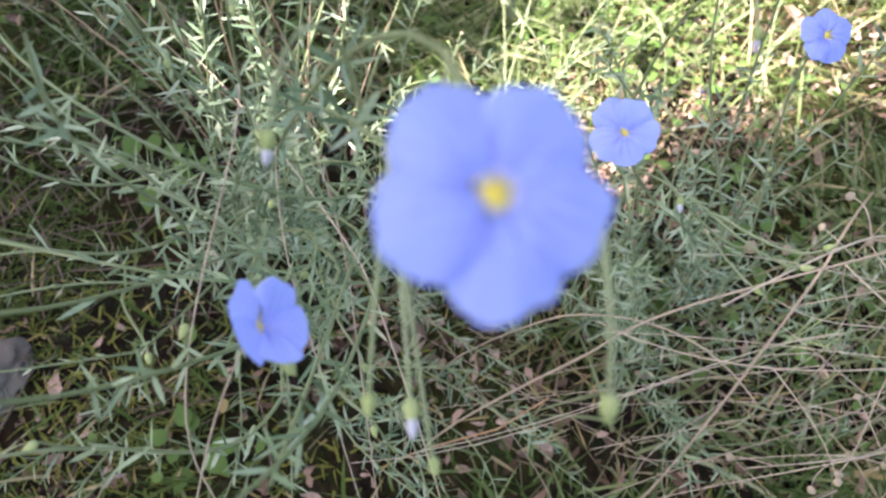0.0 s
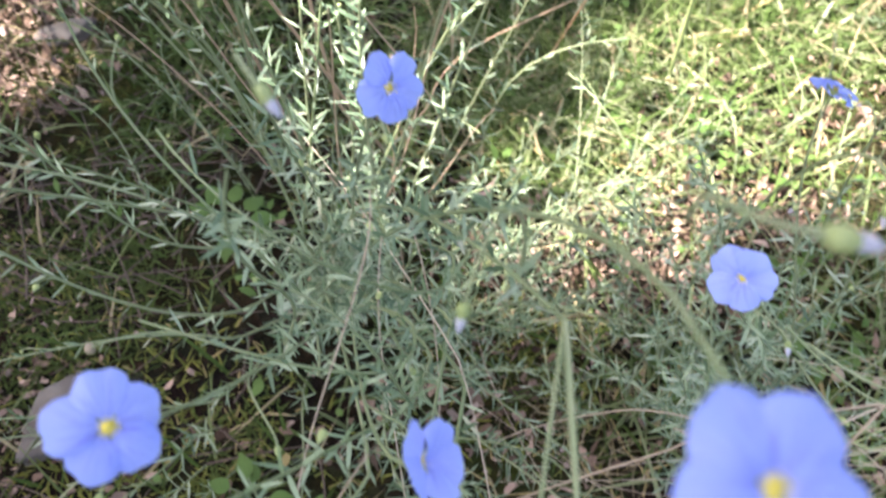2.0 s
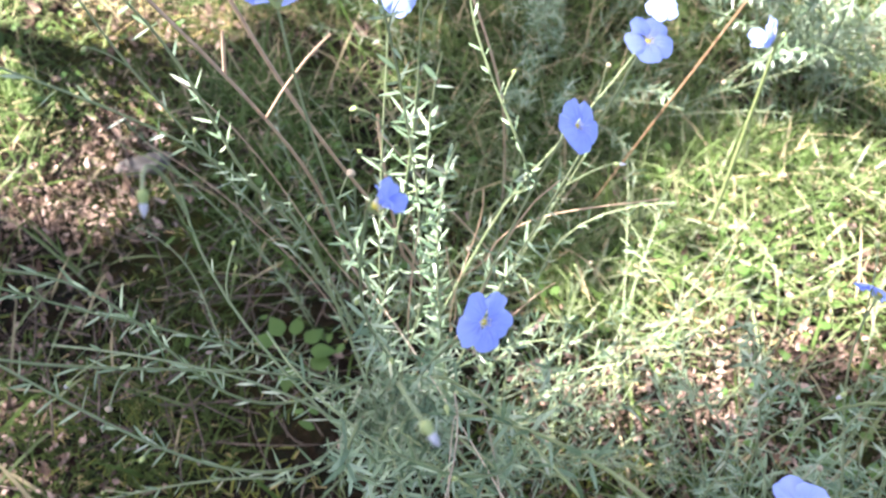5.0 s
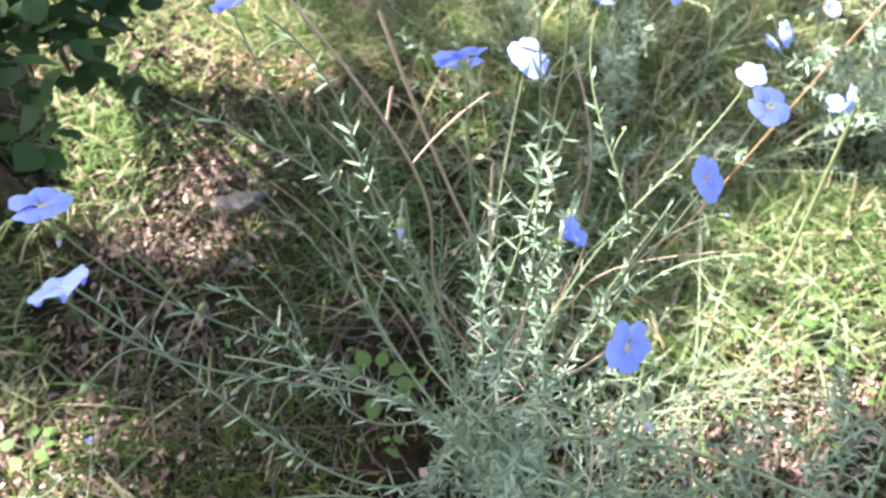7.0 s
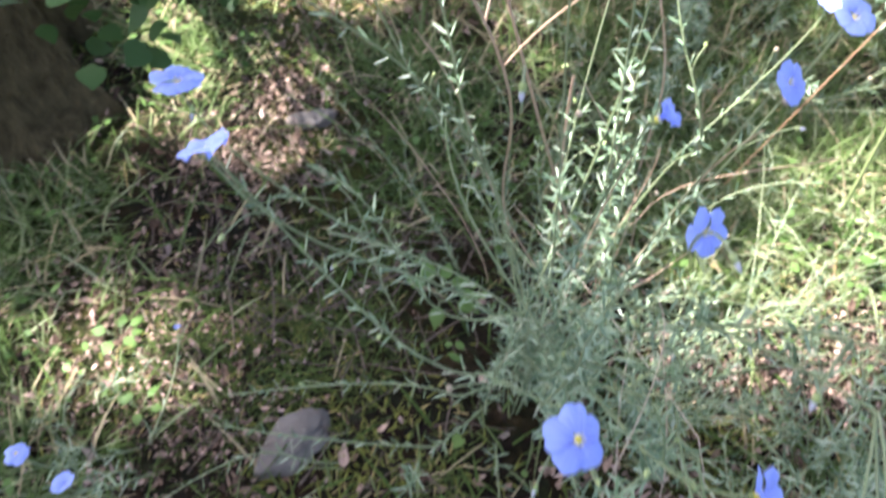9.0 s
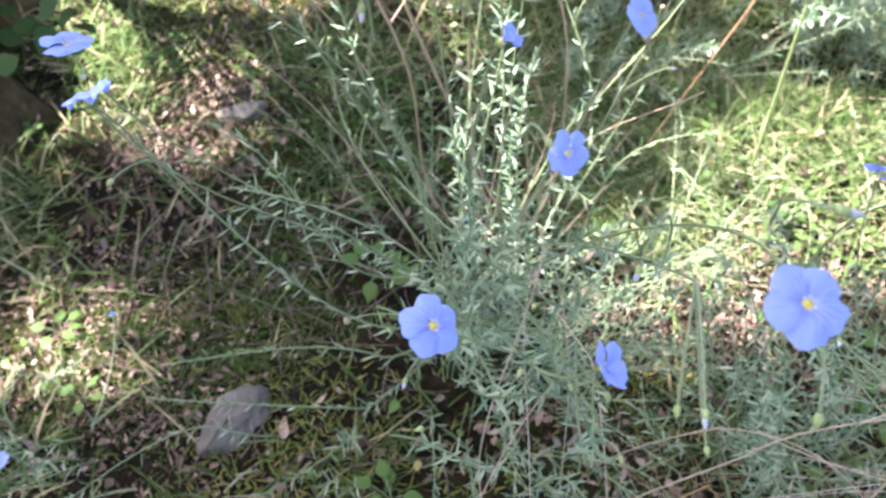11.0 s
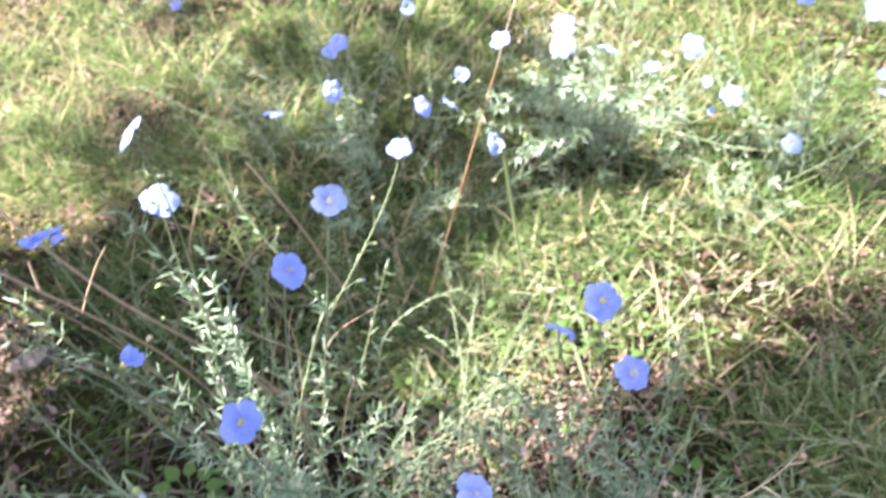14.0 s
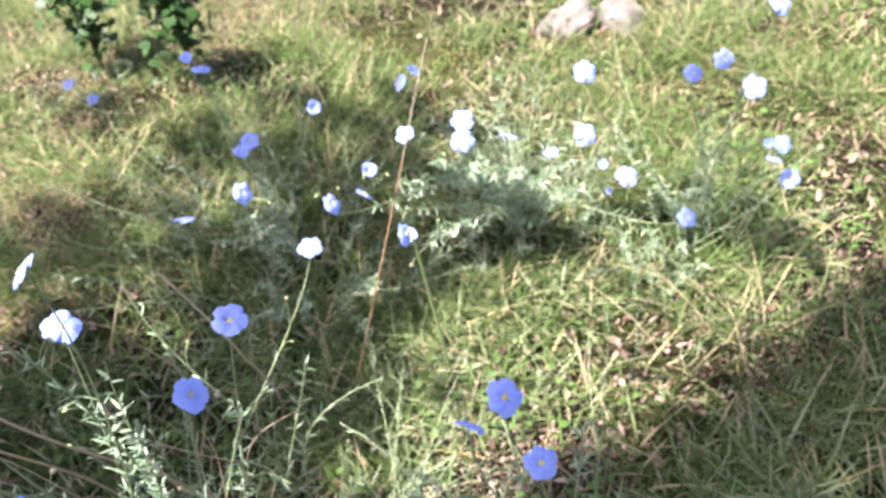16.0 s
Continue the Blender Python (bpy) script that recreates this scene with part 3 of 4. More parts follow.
flower(farright_plant, (0.655, 1.140, 0.430), (-0.06, -0.58, 0.81), 0.034, "open")
flower(farright_plant, (0.760, 1.190, 0.280), (0.02, -0.67, 0.74), 0.030, "open")
flower(farright_plant, (0.735, 1.190, 0.285), (-0.15, -0.56, 0.81), 0.020, "half")
flower(farright_plant, (0.745, 1.180, 0.262), (0.21, 0.25, 0.94), 0.026, "open")
flower(farright_plant, (0.757, 1.145, 0.249), (-0.15, -0.56, 0.81), 0.031, "open")
flower(farright_plant, (0.609, 1.558, 0.336), (0.23, 0.38, 0.90), 0.030, "open")
flower(farright_plant, (0.692, 1.185, 0.523), (0.02, -0.67, 0.74), 0.030, "open")
flower(back_plant, (0.158, 1.072, 0.316), (0.14, -0.18, 0.97), 0.030, "half")
flower(back_plant, (0.108, 1.200, 0.30), (0.70, 0.40, 0.60), 0.030, "open")
flower(left_plant, (-0.578, 0.624, 0.060), (-0.14, 0.46, 0.88), 0.014, "closed")
flower(left_plant, (-0.637, 0.424, 0.120), (-0.04, 0.09, 0.99), 0.026, "open")
flower(left_plant, (-0.555, 0.404, 0.150), (-0.28, 0.17, 0.94), 0.028, "half")
shoots_round(main_plant, 46, 0.38, 0.40)
shoots_round(main_plant, 12, 0.50, 0.30, sector=(2.4, 5.6))
shoots_round(right_plant, 34, 0.24, 0.32, gap=0.009)
shoots_round(main_plant, 26, 0.36, 0.36, sector=(-1.1, 0.3))
shoots_round(right_plant, 18, 0.32, 0.60, gap=0.007, sector=(2.5, 3.8))
shoots_round(back_plant, 60, 0.22, 0.36)
shoots_round(backleft_plant, 55, 0.45, 0.34)
shoots_round(farright_plant, 30, 0.3, 0.28)
shoots_round(far_plant, 10, 0.2, 0.12)
shoots_round(left_plant, 6, 0.12, 0.12)

grow(main_plant, [(-0.10, 0.64, 0.32), (-0.04, 0.52, 0.50), (-0.010, 0.45, 0.580)], gap=0.02, shoots=0)
nodding_bud(right_plant, (0.020, 0.430, 0.666), (0.95, 0.1, -0.25), 0.0062, (0.018, 0.475, 0.600), hook=0.02)
nodding_bud(main_plant, (-0.038, 0.446, 0.587), (-0.1, -0.6, -0.7), 0.0045, (-0.02, 0.48, 0.545))
nodding_bud(right_plant, (0.106, 0.522, 0.549), (0.1, -0.6, -0.7), 0.0045, (0.10, 0.58, 0.44))
nodding_bud(main_plant, (-0.002, 0.388, 0.569), (0.1, -0.9, -0.3), 0.0045, (-0.010, 0.45, 0.580), hook=0.003)
nodding_bud(main_plant, (-0.012, 0.392, 0.560), (0.0, -0.9, -0.3), 0.0042, (-0.010, 0.45, 0.578), "bud", 0.003)
nodding_bud(main_plant, (0.004, 0.380, 0.550), (0.2, -0.9, -0.2), 0.0034, (-0.010, 0.45, 0.576), "bud", 0.003)
nodding_bud(right_plant, (0.174, 0.533, 0.378), (0.5, -0.2, 0.6), 0.0062, (0.110, 0.545, 0.430), "capsule", 0.004)
nodding_bud(right_plant, (0.188, 0.510, 0.402), (0.8, -0.2, 0.4), 0.0046, (0.130, 0.540, 0.415), "bud", 0.004)
nodding_bud(right_plant, (0.200, 0.520, 0.405), (0.8, 0.3, 0.4), 0.0044, (0.150, 0.538, 0.400), "bud", 0.004)
nodding_bud(right_plant, (0.186, 0.525, 0.392), (0.6, -0.5, 0.4), 0.0050, (0.145, 0.538, 0.403), "capsule", 0.004)
nodding_bud(right_plant, (0.170, 0.505, 0.385), (0.5, -0.7, 0.2), 0.0042, (0.140, 0.530, 0.400), "bud", 0.004)
nodding_bud(right_plant, (0.037, 0.384, 0.591), (0.1, -0.55, -0.8), 0.0052, (0.032, 0.415, 0.612), "bud", 0.004)
nodding_bud(main_plant, (-0.089, 0.470, 0.636), (0.6, -0.5, -0.5), 0.0045, (-0.100, 0.495, 0.600), hook=0.006)
nodding_bud(main_plant, (-0.188, 0.524, 0.651), (0.1, -0.6, -0.7), 0.0045, (-0.190, 0.545, 0.615), hook=0.006)

# ---- stone ----


def boulder(x, y, size, squash, seed, turn, label):
    bm = bmesh.new()
    bmesh.ops.create_icosphere(bm, subdivisions=4, radius=1)
    off = Vector((seed * 3.1, seed * 1.7, 0))
    for v in bm.verts:
        n1 = noise.noise(v.co * 1.1 + off) * 0.50 + (0.5 - abs(noise.noise(v.co * 2.0 + off))) * 0.34 + noise.noise(v.co * 5 + off) * 0.12 + noise.noise(v.co * 12 + off) * 0.05
        c = v.co * (1 + n1)
        v.co = Vector((c.x * size, c.y * size * squash[0], c.z * size * squash[1]))
    me = bpy.data.meshes.new("rock")
    bm.to_mesh(me)
    bm.free()
    me.polygons.foreach_set("use_smooth", [True] * len(me.polygons))
    me.materials.append(M["rock"])
    ob = new("rock", me)
    ob.location = (x, y, float(gz(x, y)) + size * squash[1] * 0.35)
    ob.rotation_euler = (0.1, -0.22, turn)
    return tagged(ob, label, "stone", "stones in the grass")


boulder(-0.412, 0.556, 0.046, (0.56, 0.45), 2.9, 0.85, "rough grey stone half hidden under flax stems")
boulder(-0.595, 1.070, 0.036, (0.55, 0.30), 5.7, 0.2, "flat grey stone in shaded grass")
boulder(0.73, 2.16, 0.072, (0.7, 0.55), 4.1, 0.3, "pale weathered stone lying in the grass")
boulder(0.88, 2.17, 0.066, (0.8, 0.60), 1.4, 2.0, "grey weathered stone behind a dark cleft")

# ---- stump and tree ----
stump = tagged(new("tree_stump"), "dark brown weathered tree stump with rough bark", "tree stump")
tx, ty = -1.30, 1.00
stump.location = (tx, ty, float(gz(tx, ty)))
hs = np.concatenate([np.linspace(-0.05, 0.34, 26)])
ang = np.linspace(0, 2 * np.pi, 96, endpoint=False)
top_edge = 0.02 * np.sin(7 * ang) + 0.012 * np.sin(17 * ang + 1)
tv = []
for h in hs:
    flare = 0.13 * math.exp(-max(h, 0) / 0.14)
    rad = (0.24 + flare * (0.7 + 0.5 * np.cos(5 * ang + 0.6))) * (1 + 0.03 * np.sin(11 * ang + 2 * h) + 0.035 * np.sin(19 * ang + 1.2 * np.sin(14 * h)) + 0.02 * np.sin(33 * ang - 1.5 * np.sin(23 * h)) + rng.normal(0, 0.012, 96))
    tv.append(np.stack([rad * np.cos(ang) - 0.05 * h, rad * np.sin(ang), h + top_edge * max(h, 0) / 0.34], -1))
for k, s in enumerate((0.9, 0.6, 0.3, 0.02)):
    tv.append(np.stack([0.24 * s * np.cos(ang) - 0.017, 0.24 * s * np.sin(ang), 0.345 - 0.012 * (k + 1) * (1 + 0.4 * np.sin(9 * ang * (k < 3))) + 0 * ang], -1))
rows_n = len(tv)
tv = np.concatenate(tv)
k, j = np.meshgrid(np.arange(rows_n - 1), np.arange(96), indexing="ij")
tf = np.stack([k * 96 + j, k * 96 + (j + 1) % 96, (k + 1) * 96 + (j + 1) % 96, (k + 1) * 96 + j], -1).reshape(-1, 4)
part("trunk", mesh_np("trunk", tv, tf, "bark"), stump)


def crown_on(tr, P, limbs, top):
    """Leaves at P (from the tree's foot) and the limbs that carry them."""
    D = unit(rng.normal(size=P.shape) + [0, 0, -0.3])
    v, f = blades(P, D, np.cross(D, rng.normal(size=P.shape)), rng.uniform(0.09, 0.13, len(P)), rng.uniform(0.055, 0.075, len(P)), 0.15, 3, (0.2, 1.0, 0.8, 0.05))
    part("crown", mesh_np("crown", v, f, "crown_leaf"), tr, "green leaves hung where the shade map asks, with gaps")
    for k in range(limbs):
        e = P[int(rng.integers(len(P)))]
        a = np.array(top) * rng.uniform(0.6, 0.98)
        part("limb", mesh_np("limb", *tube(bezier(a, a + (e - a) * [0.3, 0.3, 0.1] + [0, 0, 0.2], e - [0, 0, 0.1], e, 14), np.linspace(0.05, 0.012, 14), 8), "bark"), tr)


# unseen tree added to shade the plants: leaves on limbs, with gaps that let the sun through
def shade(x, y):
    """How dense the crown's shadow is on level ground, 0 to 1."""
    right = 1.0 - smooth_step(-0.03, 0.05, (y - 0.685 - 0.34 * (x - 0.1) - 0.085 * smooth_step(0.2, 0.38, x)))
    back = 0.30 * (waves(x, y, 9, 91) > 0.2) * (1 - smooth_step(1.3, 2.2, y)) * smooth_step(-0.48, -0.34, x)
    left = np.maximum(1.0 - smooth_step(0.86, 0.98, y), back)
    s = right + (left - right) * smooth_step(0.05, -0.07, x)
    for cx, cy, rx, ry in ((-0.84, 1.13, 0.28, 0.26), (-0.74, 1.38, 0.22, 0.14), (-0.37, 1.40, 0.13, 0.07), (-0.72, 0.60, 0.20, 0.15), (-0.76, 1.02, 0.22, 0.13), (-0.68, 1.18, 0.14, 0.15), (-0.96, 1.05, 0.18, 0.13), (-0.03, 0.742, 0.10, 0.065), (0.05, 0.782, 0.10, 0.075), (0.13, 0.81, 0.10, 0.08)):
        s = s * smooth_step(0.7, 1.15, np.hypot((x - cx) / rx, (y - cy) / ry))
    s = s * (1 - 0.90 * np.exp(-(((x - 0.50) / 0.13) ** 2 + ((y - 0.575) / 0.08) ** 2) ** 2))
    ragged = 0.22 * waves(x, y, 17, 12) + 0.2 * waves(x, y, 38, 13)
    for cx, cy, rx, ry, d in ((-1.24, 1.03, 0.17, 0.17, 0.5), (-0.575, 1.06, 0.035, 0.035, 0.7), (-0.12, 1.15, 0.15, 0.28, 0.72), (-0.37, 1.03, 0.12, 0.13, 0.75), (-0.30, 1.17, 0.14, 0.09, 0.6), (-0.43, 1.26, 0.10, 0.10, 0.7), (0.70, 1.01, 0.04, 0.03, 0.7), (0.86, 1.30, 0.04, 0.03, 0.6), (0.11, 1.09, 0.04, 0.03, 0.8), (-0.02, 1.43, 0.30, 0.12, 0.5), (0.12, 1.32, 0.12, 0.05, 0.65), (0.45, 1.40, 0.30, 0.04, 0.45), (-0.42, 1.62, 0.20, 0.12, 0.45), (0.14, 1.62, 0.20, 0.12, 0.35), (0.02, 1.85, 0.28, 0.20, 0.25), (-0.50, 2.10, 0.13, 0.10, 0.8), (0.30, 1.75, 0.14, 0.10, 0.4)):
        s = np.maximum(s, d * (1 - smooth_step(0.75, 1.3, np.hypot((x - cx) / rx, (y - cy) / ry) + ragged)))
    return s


shade_tree = tagged(new("tree"), "leafy tree out of view, added to shade the plants", "tree")
shade_tree.location = (-3.2, -1.4, float(gz(-3.2, -1.4)))
hs = np.linspace(-0.05, 5.6, 24)
path = np.stack([0.04 * np.sin(hs), 0.05 * np.cos(1.3 * hs), hs], -1)
part("trunk", mesh_np("trunk", *tube(path, 0.24 + 0.12 * np.exp(-np.maximum(hs, 0) / 0.2) - 0.03 * hs, 28), "bark"), shade_tree)
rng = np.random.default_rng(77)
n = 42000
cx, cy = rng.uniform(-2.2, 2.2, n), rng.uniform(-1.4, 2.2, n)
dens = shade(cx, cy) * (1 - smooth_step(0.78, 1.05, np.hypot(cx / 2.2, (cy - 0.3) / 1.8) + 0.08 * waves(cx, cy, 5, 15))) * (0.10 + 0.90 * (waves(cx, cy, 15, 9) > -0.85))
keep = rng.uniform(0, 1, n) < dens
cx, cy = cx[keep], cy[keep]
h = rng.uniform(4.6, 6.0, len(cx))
# each leaf hangs on the sun's line above its spot in the shade map
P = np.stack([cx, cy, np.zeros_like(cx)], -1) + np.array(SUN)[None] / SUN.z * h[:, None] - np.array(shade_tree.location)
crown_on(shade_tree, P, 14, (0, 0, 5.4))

# ---- shrubs ----


def shrub(x, y, height, spread, count, leaf, label, stems=6, lean=(0.0, 0.0), low=3, hem=0.04, glade=None):
    ob = new("shrub")
    o = np.array([x, y, float(gz(x, y))])
    ob.location = o
    tagged(ob, label, "shrub", "dark-leaved shrubs")
    tips = []
    reach = np.array([*lean, 0.0])
    for _ in range(stems):
        a = rng.uniform(0, 6.28)
        e = reach + [spread * math.cos(a) * rng.uniform(0.2, 1), 0.75 * spread * math.sin(a) * rng.uniform(0.2, 1), height * rng.uniform(0.55, 1)]
        pts = bezier((0, 0, 0), (0, 0, 0.5 * height), e * [0.5, 0.5, 1.05], e, 14)
        part("branch", mesh_np("branch", *tube(pts, np.linspace(0.005, 0.0015, 14), 6), "bark"), ob)
        tips.append(pts)
    tips = np.concatenate([t[low:] for t in tips])
    P = tips[rng.integers(len(tips), size=count)] + rng.normal(0, 0.035, (count, 3))
    P = P[P[:, 2] > hem]
    if glade:
        sx, sy = (P[:, k] + o[k] - SUN[k] / SUN.z * P[:, 2] for k in (0, 1))
        P = P[np.hypot((sx - glade[0]) / glade[2], (sy - glade[1]) / glade[3]) > 1]
    count = len(P)
    D = unit(rng.normal(size=P.shape) * [1, 1, 0.6])
    B = unit(np.array([0, 0, -1.0]) + 0.3 * rng.normal(size=P.shape))
    v, f = blades(P, D, B, leaf * rng.uniform(0.6, 1.15, count), leaf * 0.80 * rng.uniform(0.7, 1.1, count), 0.25, 6, (0.05, 0.75, 1.0, 0.95, 0.75, 0.4, 0.02), 0.15)
    part("foliage", mesh_np("foliage", v, f, "shrub_leaf"), ob, kind="stuff")
    return ob


shrub(-1.02, 1.32, 0.60, 0.32, 3300, 0.036, "dark green broad-leaved shrub beside a tree stump", 40, (0.22, -0.34), 8, 0.385, (-0.79, 1.07, 0.29, 0.22))
shrub(-0.52, 2.30, 0.30, 0.11, 230, 0.036, "small dark-leaved shrub in sunlit grass")
shrub(-0.27, 2.18, 0.32, 0.12, 260, 0.036, "small dark-leaved shrub in sunlit grass")

# ---- dry twigs in the hollow ----


def twig_litter(n):
    x = rng.normal(-0.42, 0.16, n)
    y = rng.normal(0.80, 0.17, n)
    pieces = []
    for k in range(n):
        a, L = rng.uniform(0, 3.14), rng.uniform(0.03, 0.16)
        d = np.array([math.cos(a), math.sin(a), 0]) * L
        p0 = np.array([x[k], y[k], float(gz(x[k], y[k])) + rng.uniform(0.003, 0.03)])
        pieces.append(tube(bezier(p0, p0 + d * 0.3 + rng.normal(0, 0.008, 3), p0 + d * 0.7 + rng.normal(0, 0.008, 3), p0 + d, 6), np.linspace(1, 0.6, 6) * rng.uniform(0.0006, 0.0016), 5))
    tagged(new("twig_litter", mesh_np("twig_litter", *join(pieces), "dark_twig")), "thin dark dry twigs on bare soil", "twigs", kind="stuff")


twig_litter(240)

# ---- broad-leaved herbs ----


def herb(x, y, leaves, size, label):
    o = np.array([x, y, float(gz(x, y))])
    ob = tagged(new("herb"), label, "herb", "broad-leaved herbs")
    ob.location = o
    for k in range(leaves):
        a = k * 2.4 + rng.normal(0, 0.3)
        d = np.array([math.cos(a), math.sin(a), 0.0])
        tip = d * size * rng.uniform(0.5, 0.9) + [0, 0, rng.uniform(0.4, 1.1) * size]
        part("stalk", mesh_np("stalk", *tube(bezier((0, 0, -0.003), d * 0.1 * size + [0, 0, 0.3 * size], tip * [0.7, 0.7, 1], tip, 7), 0.0007, 5), "stem"), ob)
        v, f = blades([tip], [d + [0, 0, 0.15]], [[0, 0, -1.0]], size * rng.uniform(0.8, 1.1), size * rng.uniform(0.55, 0.75), 0.25, 8, (0.05, 0.7, 0.95, 1.0, 0.92, 0.75, 0.5, 0.25, 0.02), 0.12)
        part("leaf", mesh_np("leaf", v, f, "herb"), ob)


herb(0.236, 0.679, 6, 0.030, "green broad-leaved herb under straw")
herb(0.385, 0.751, 6, 0.028, "green broad-leaved herb in the shade")
herb(0.30, 0.62, 5, 0.022, "small green herb beside straw")
herb(-0.697, 0.636, 7, 0.022, "pale green herb in sunlit leaf litter")
herb(-0.62, 0.55, 5, 0.020, "small green herb in leaf litter")
herb(-0.20, 0.50, 6, 0.028, "dark green herb under flax stems")
herb(-0.30, 0.80, 7, 0.032, "green herb at the foot of flax stems")
herb(0.55, 0.80, 6, 0.030, "green herb at the edge of the sun")

# ---- straw ----


def stalk(pts, r0, r1, mat, label, name="dry_stalk", on=None):
    pts = np.asarray(pts, float)
    if on is not None:
        return part("twig", mesh_np("twig", *tube(pts - np.array(on.location), np.linspace(r0, r1, len(pts)), 6), mat), on)
    if pts[0][2] > 0.06:
        d = (pts[1] - pts[0]) * [1, 1, 0]
        foot = pts[0] - unit(d + 1e-9) * 0.45 * pts[0][2]
        foot[2] = gz(foot[0], foot[1]) - 0.005
        pts = np.concatenate([bezier(foot, foot + [0, 0, 0.4 * pts[0][2]], pts[0] - (pts[1] - pts[0]), pts[0], 7)[:-1], pts])
    o = pts[0]
    ob = new(name, mesh_np(name, *tube(pts - o, np.linspace(r0, r1, len(pts)), 6), mat))
    ob.location = o
    return tagged(ob, label, "dry stalk", "dry stalks")


fork = stalk(spline([(-0.228, 0.881, 0.050), (-0.233, 0.802, 0.300), (-0.229, 0.713, 0.490), (-0.256, 0.698, 0.560), (-0.289, 0.683, 0.630)]), 0.0015, 0.0010, "tan_stalk", "tan dry flax stalk standing among green stems")
stalk(spline([(-0.230, 0.714, 0.488), (-0.206, 0.713, 0.530), (-0.179, 0.705, 0.570)]), 0.0008, 0.0006, "tan_stalk", "tan dry side branch of a flax stalk", on=fork)
stalk(spline([(-0.245, 0.706, 0.530), (-0.241, 0.708, 0.560)]), 0.0013, 0.0009, "tan_stalk", "short tan dry flax twig", on=fork)
stalk(spline([(-0.158, 0.869, 0.120), (-0.202, 0.786, 0.360), (-0.232, 0.736, 0.520), (-0.253, 0.728, 0.600)]), 0.0017, 0.0012, "tan_stalk", "tall tan dry flax stalk")
stalk(spline([(-0.173, 0.860, 0.150), (-0.181, 0.831, 0.300), (-0.183, 0.817, 0.400)]), 0.0019, 0.0014, "tan_stalk", "broken tan dry stalk")
stalk(spline([(-0.085, 1.013, 0.200), (-0.112, 0.973, 0.360), (-0.134, 0.971, 0.420)]), 0.0016, 0.0011, "tan_stalk", "thin tan dry stalk")
tall_straw = stalk(spline([(0.050, 1.100, 0.0), (0.125, 1.10, 0.28), (0.165, 1.10, 0.43)]), 0.0012, 0.0010, "orange_straw", "orange-brown dry grass stalk leaning in the grass")
stalk(spline([(0.165, 1.10, 0.43), (0.185, 1.10, 0.51), (0.207, 1.10, 0.59)]), 0.0010, 0.0006, "straw", "pale top of a dry grass stalk", on=tall_straw)
stalk(spline([(0.197, 1.054, 0.050), (0.183, 1.043, 0.180), (0.161, 1.022, 0.360)]), 0.0026, 0.0018, "bud", "pale green upright grass stalk")
stalk(spline([(-0.040, 0.521, 0.300), (-0.055, 0.577, 0.330), (-0.073, 0.613, 0.360)]), 0.0005, 0.0004, "straw", "thin curved straw between the flax leaves")
stalk(spline([(-0.076, 0.533, 0.280), (-0.086, 0.572, 0.330), (-0.087, 0.598, 0.360)]), 0.0005, 0.0004, "straw", "thin curved straw between the flax leaves")
stalk(spline([(-0.096, 0.405, 0.360), (-0.095, 0.446, 0.420), (-0.092, 0.474, 0.450), (-0.080, 0.531, 0.460), (-0.088, 0.569, 0.450)]), 0.0005, 0.0004, "straw", "thin curved dry stalk with capsules")
stalk(spline([(-0.089, 0.405, 0.400), (-0.075, 0.428, 0.440), (-0.066, 0.438, 0.460)]), 0.0005, 0.0004, "straw", "forked grey dry stalk")
stalk(spline([(-0.032, 0.522, 0.360), (-0.132, 0.682, 0.280), (-0.220, 0.799, 0.220)]), 0.0005, 0.0004, "straw", "long tan dry stalk across the flax")
stalk(spline([(0.109, 0.563, 0.200), (0.197, 0.525, 0.240), (0.236, 0.493, 0.220)]), 0.0008, 0.0006, "straw", "flattened pale straw across the flax")
stalk(spline([(0.270, 0.573, 0.280), (0.280, 0.593, 0.300), (0.282, 0.601, 0.330)]), 0.0012, 0.0009, "straw", "short upright straw tip")
stalk(spline([(0.058, 0.476, 0.200), (0.072, 0.478, 0.240), (0.084, 0.482, 0.260)]), 0.0008, 0.0006, "orange_straw", "short orange piece of straw")
grow(main_plant, [(-0.253, 0.762, 0.340), (-0.266, 0.726, 0.440), (-0.285, 0.708, 0.560), (-0.306, 0.681, 0.620)], gap=0.016)
grow(main_plant, [(-0.241, 0.763, 0.300), (-0.286, 0.733, 0.420), (-0.325, 0.696, 0.500), (-0.370, 0.665, 0.560)], gap=0.015)
grow(main_plant, [(-0.133, 0.735, 0.260), (-0.135, 0.731, 0.400), (-0.142, 0.719, 0.500), (-0.149, 0.710, 0.580), (-0.154, 0.686, 0.640)], gap=0.010)
grow(main_plant, [(-0.066, 0.841, 0.300), (-0.095, 0.817, 0.450), (-0.117, 0.835, 0.500), (-0.121, 0.844, 0.540)], gap=0.012)
grow(main_plant, [(-0.187, 0.668, 0.220), (-0.285, 0.604, 0.380), (-0.326, 0.586, 0.480), (-0.334, 0.580, 0.490)], gap=0.010)
grow(main_plant, [(-0.230, 0.610, 0.120), (-0.300, 0.580, 0.170), (-0.370, 0.545, 0.190), (-0.430, 0.515, 0.200)], gap=0.008)
grow(main_plant, [(-0.240, 0.560, 0.090), (-0.310, 0.525, 0.140), (-0.380, 0.505, 0.160), (-0.450, 0.500, 0.150)], gap=0.008)
grow(main_plant, [(-0.197, 0.596, 0.220), (-0.268, 0.547, 0.340), (-0.345, 0.540, 0.480), (-0.370, 0.531, 0.545)], gap=0.011)
grow(main_plant, [(-0.133, 0.559, 0.200), (-0.182, 0.586, 0.360), (-0.251, 0.574, 0.420), (-0.319, 0.564, 0.440)], gap=0.013)
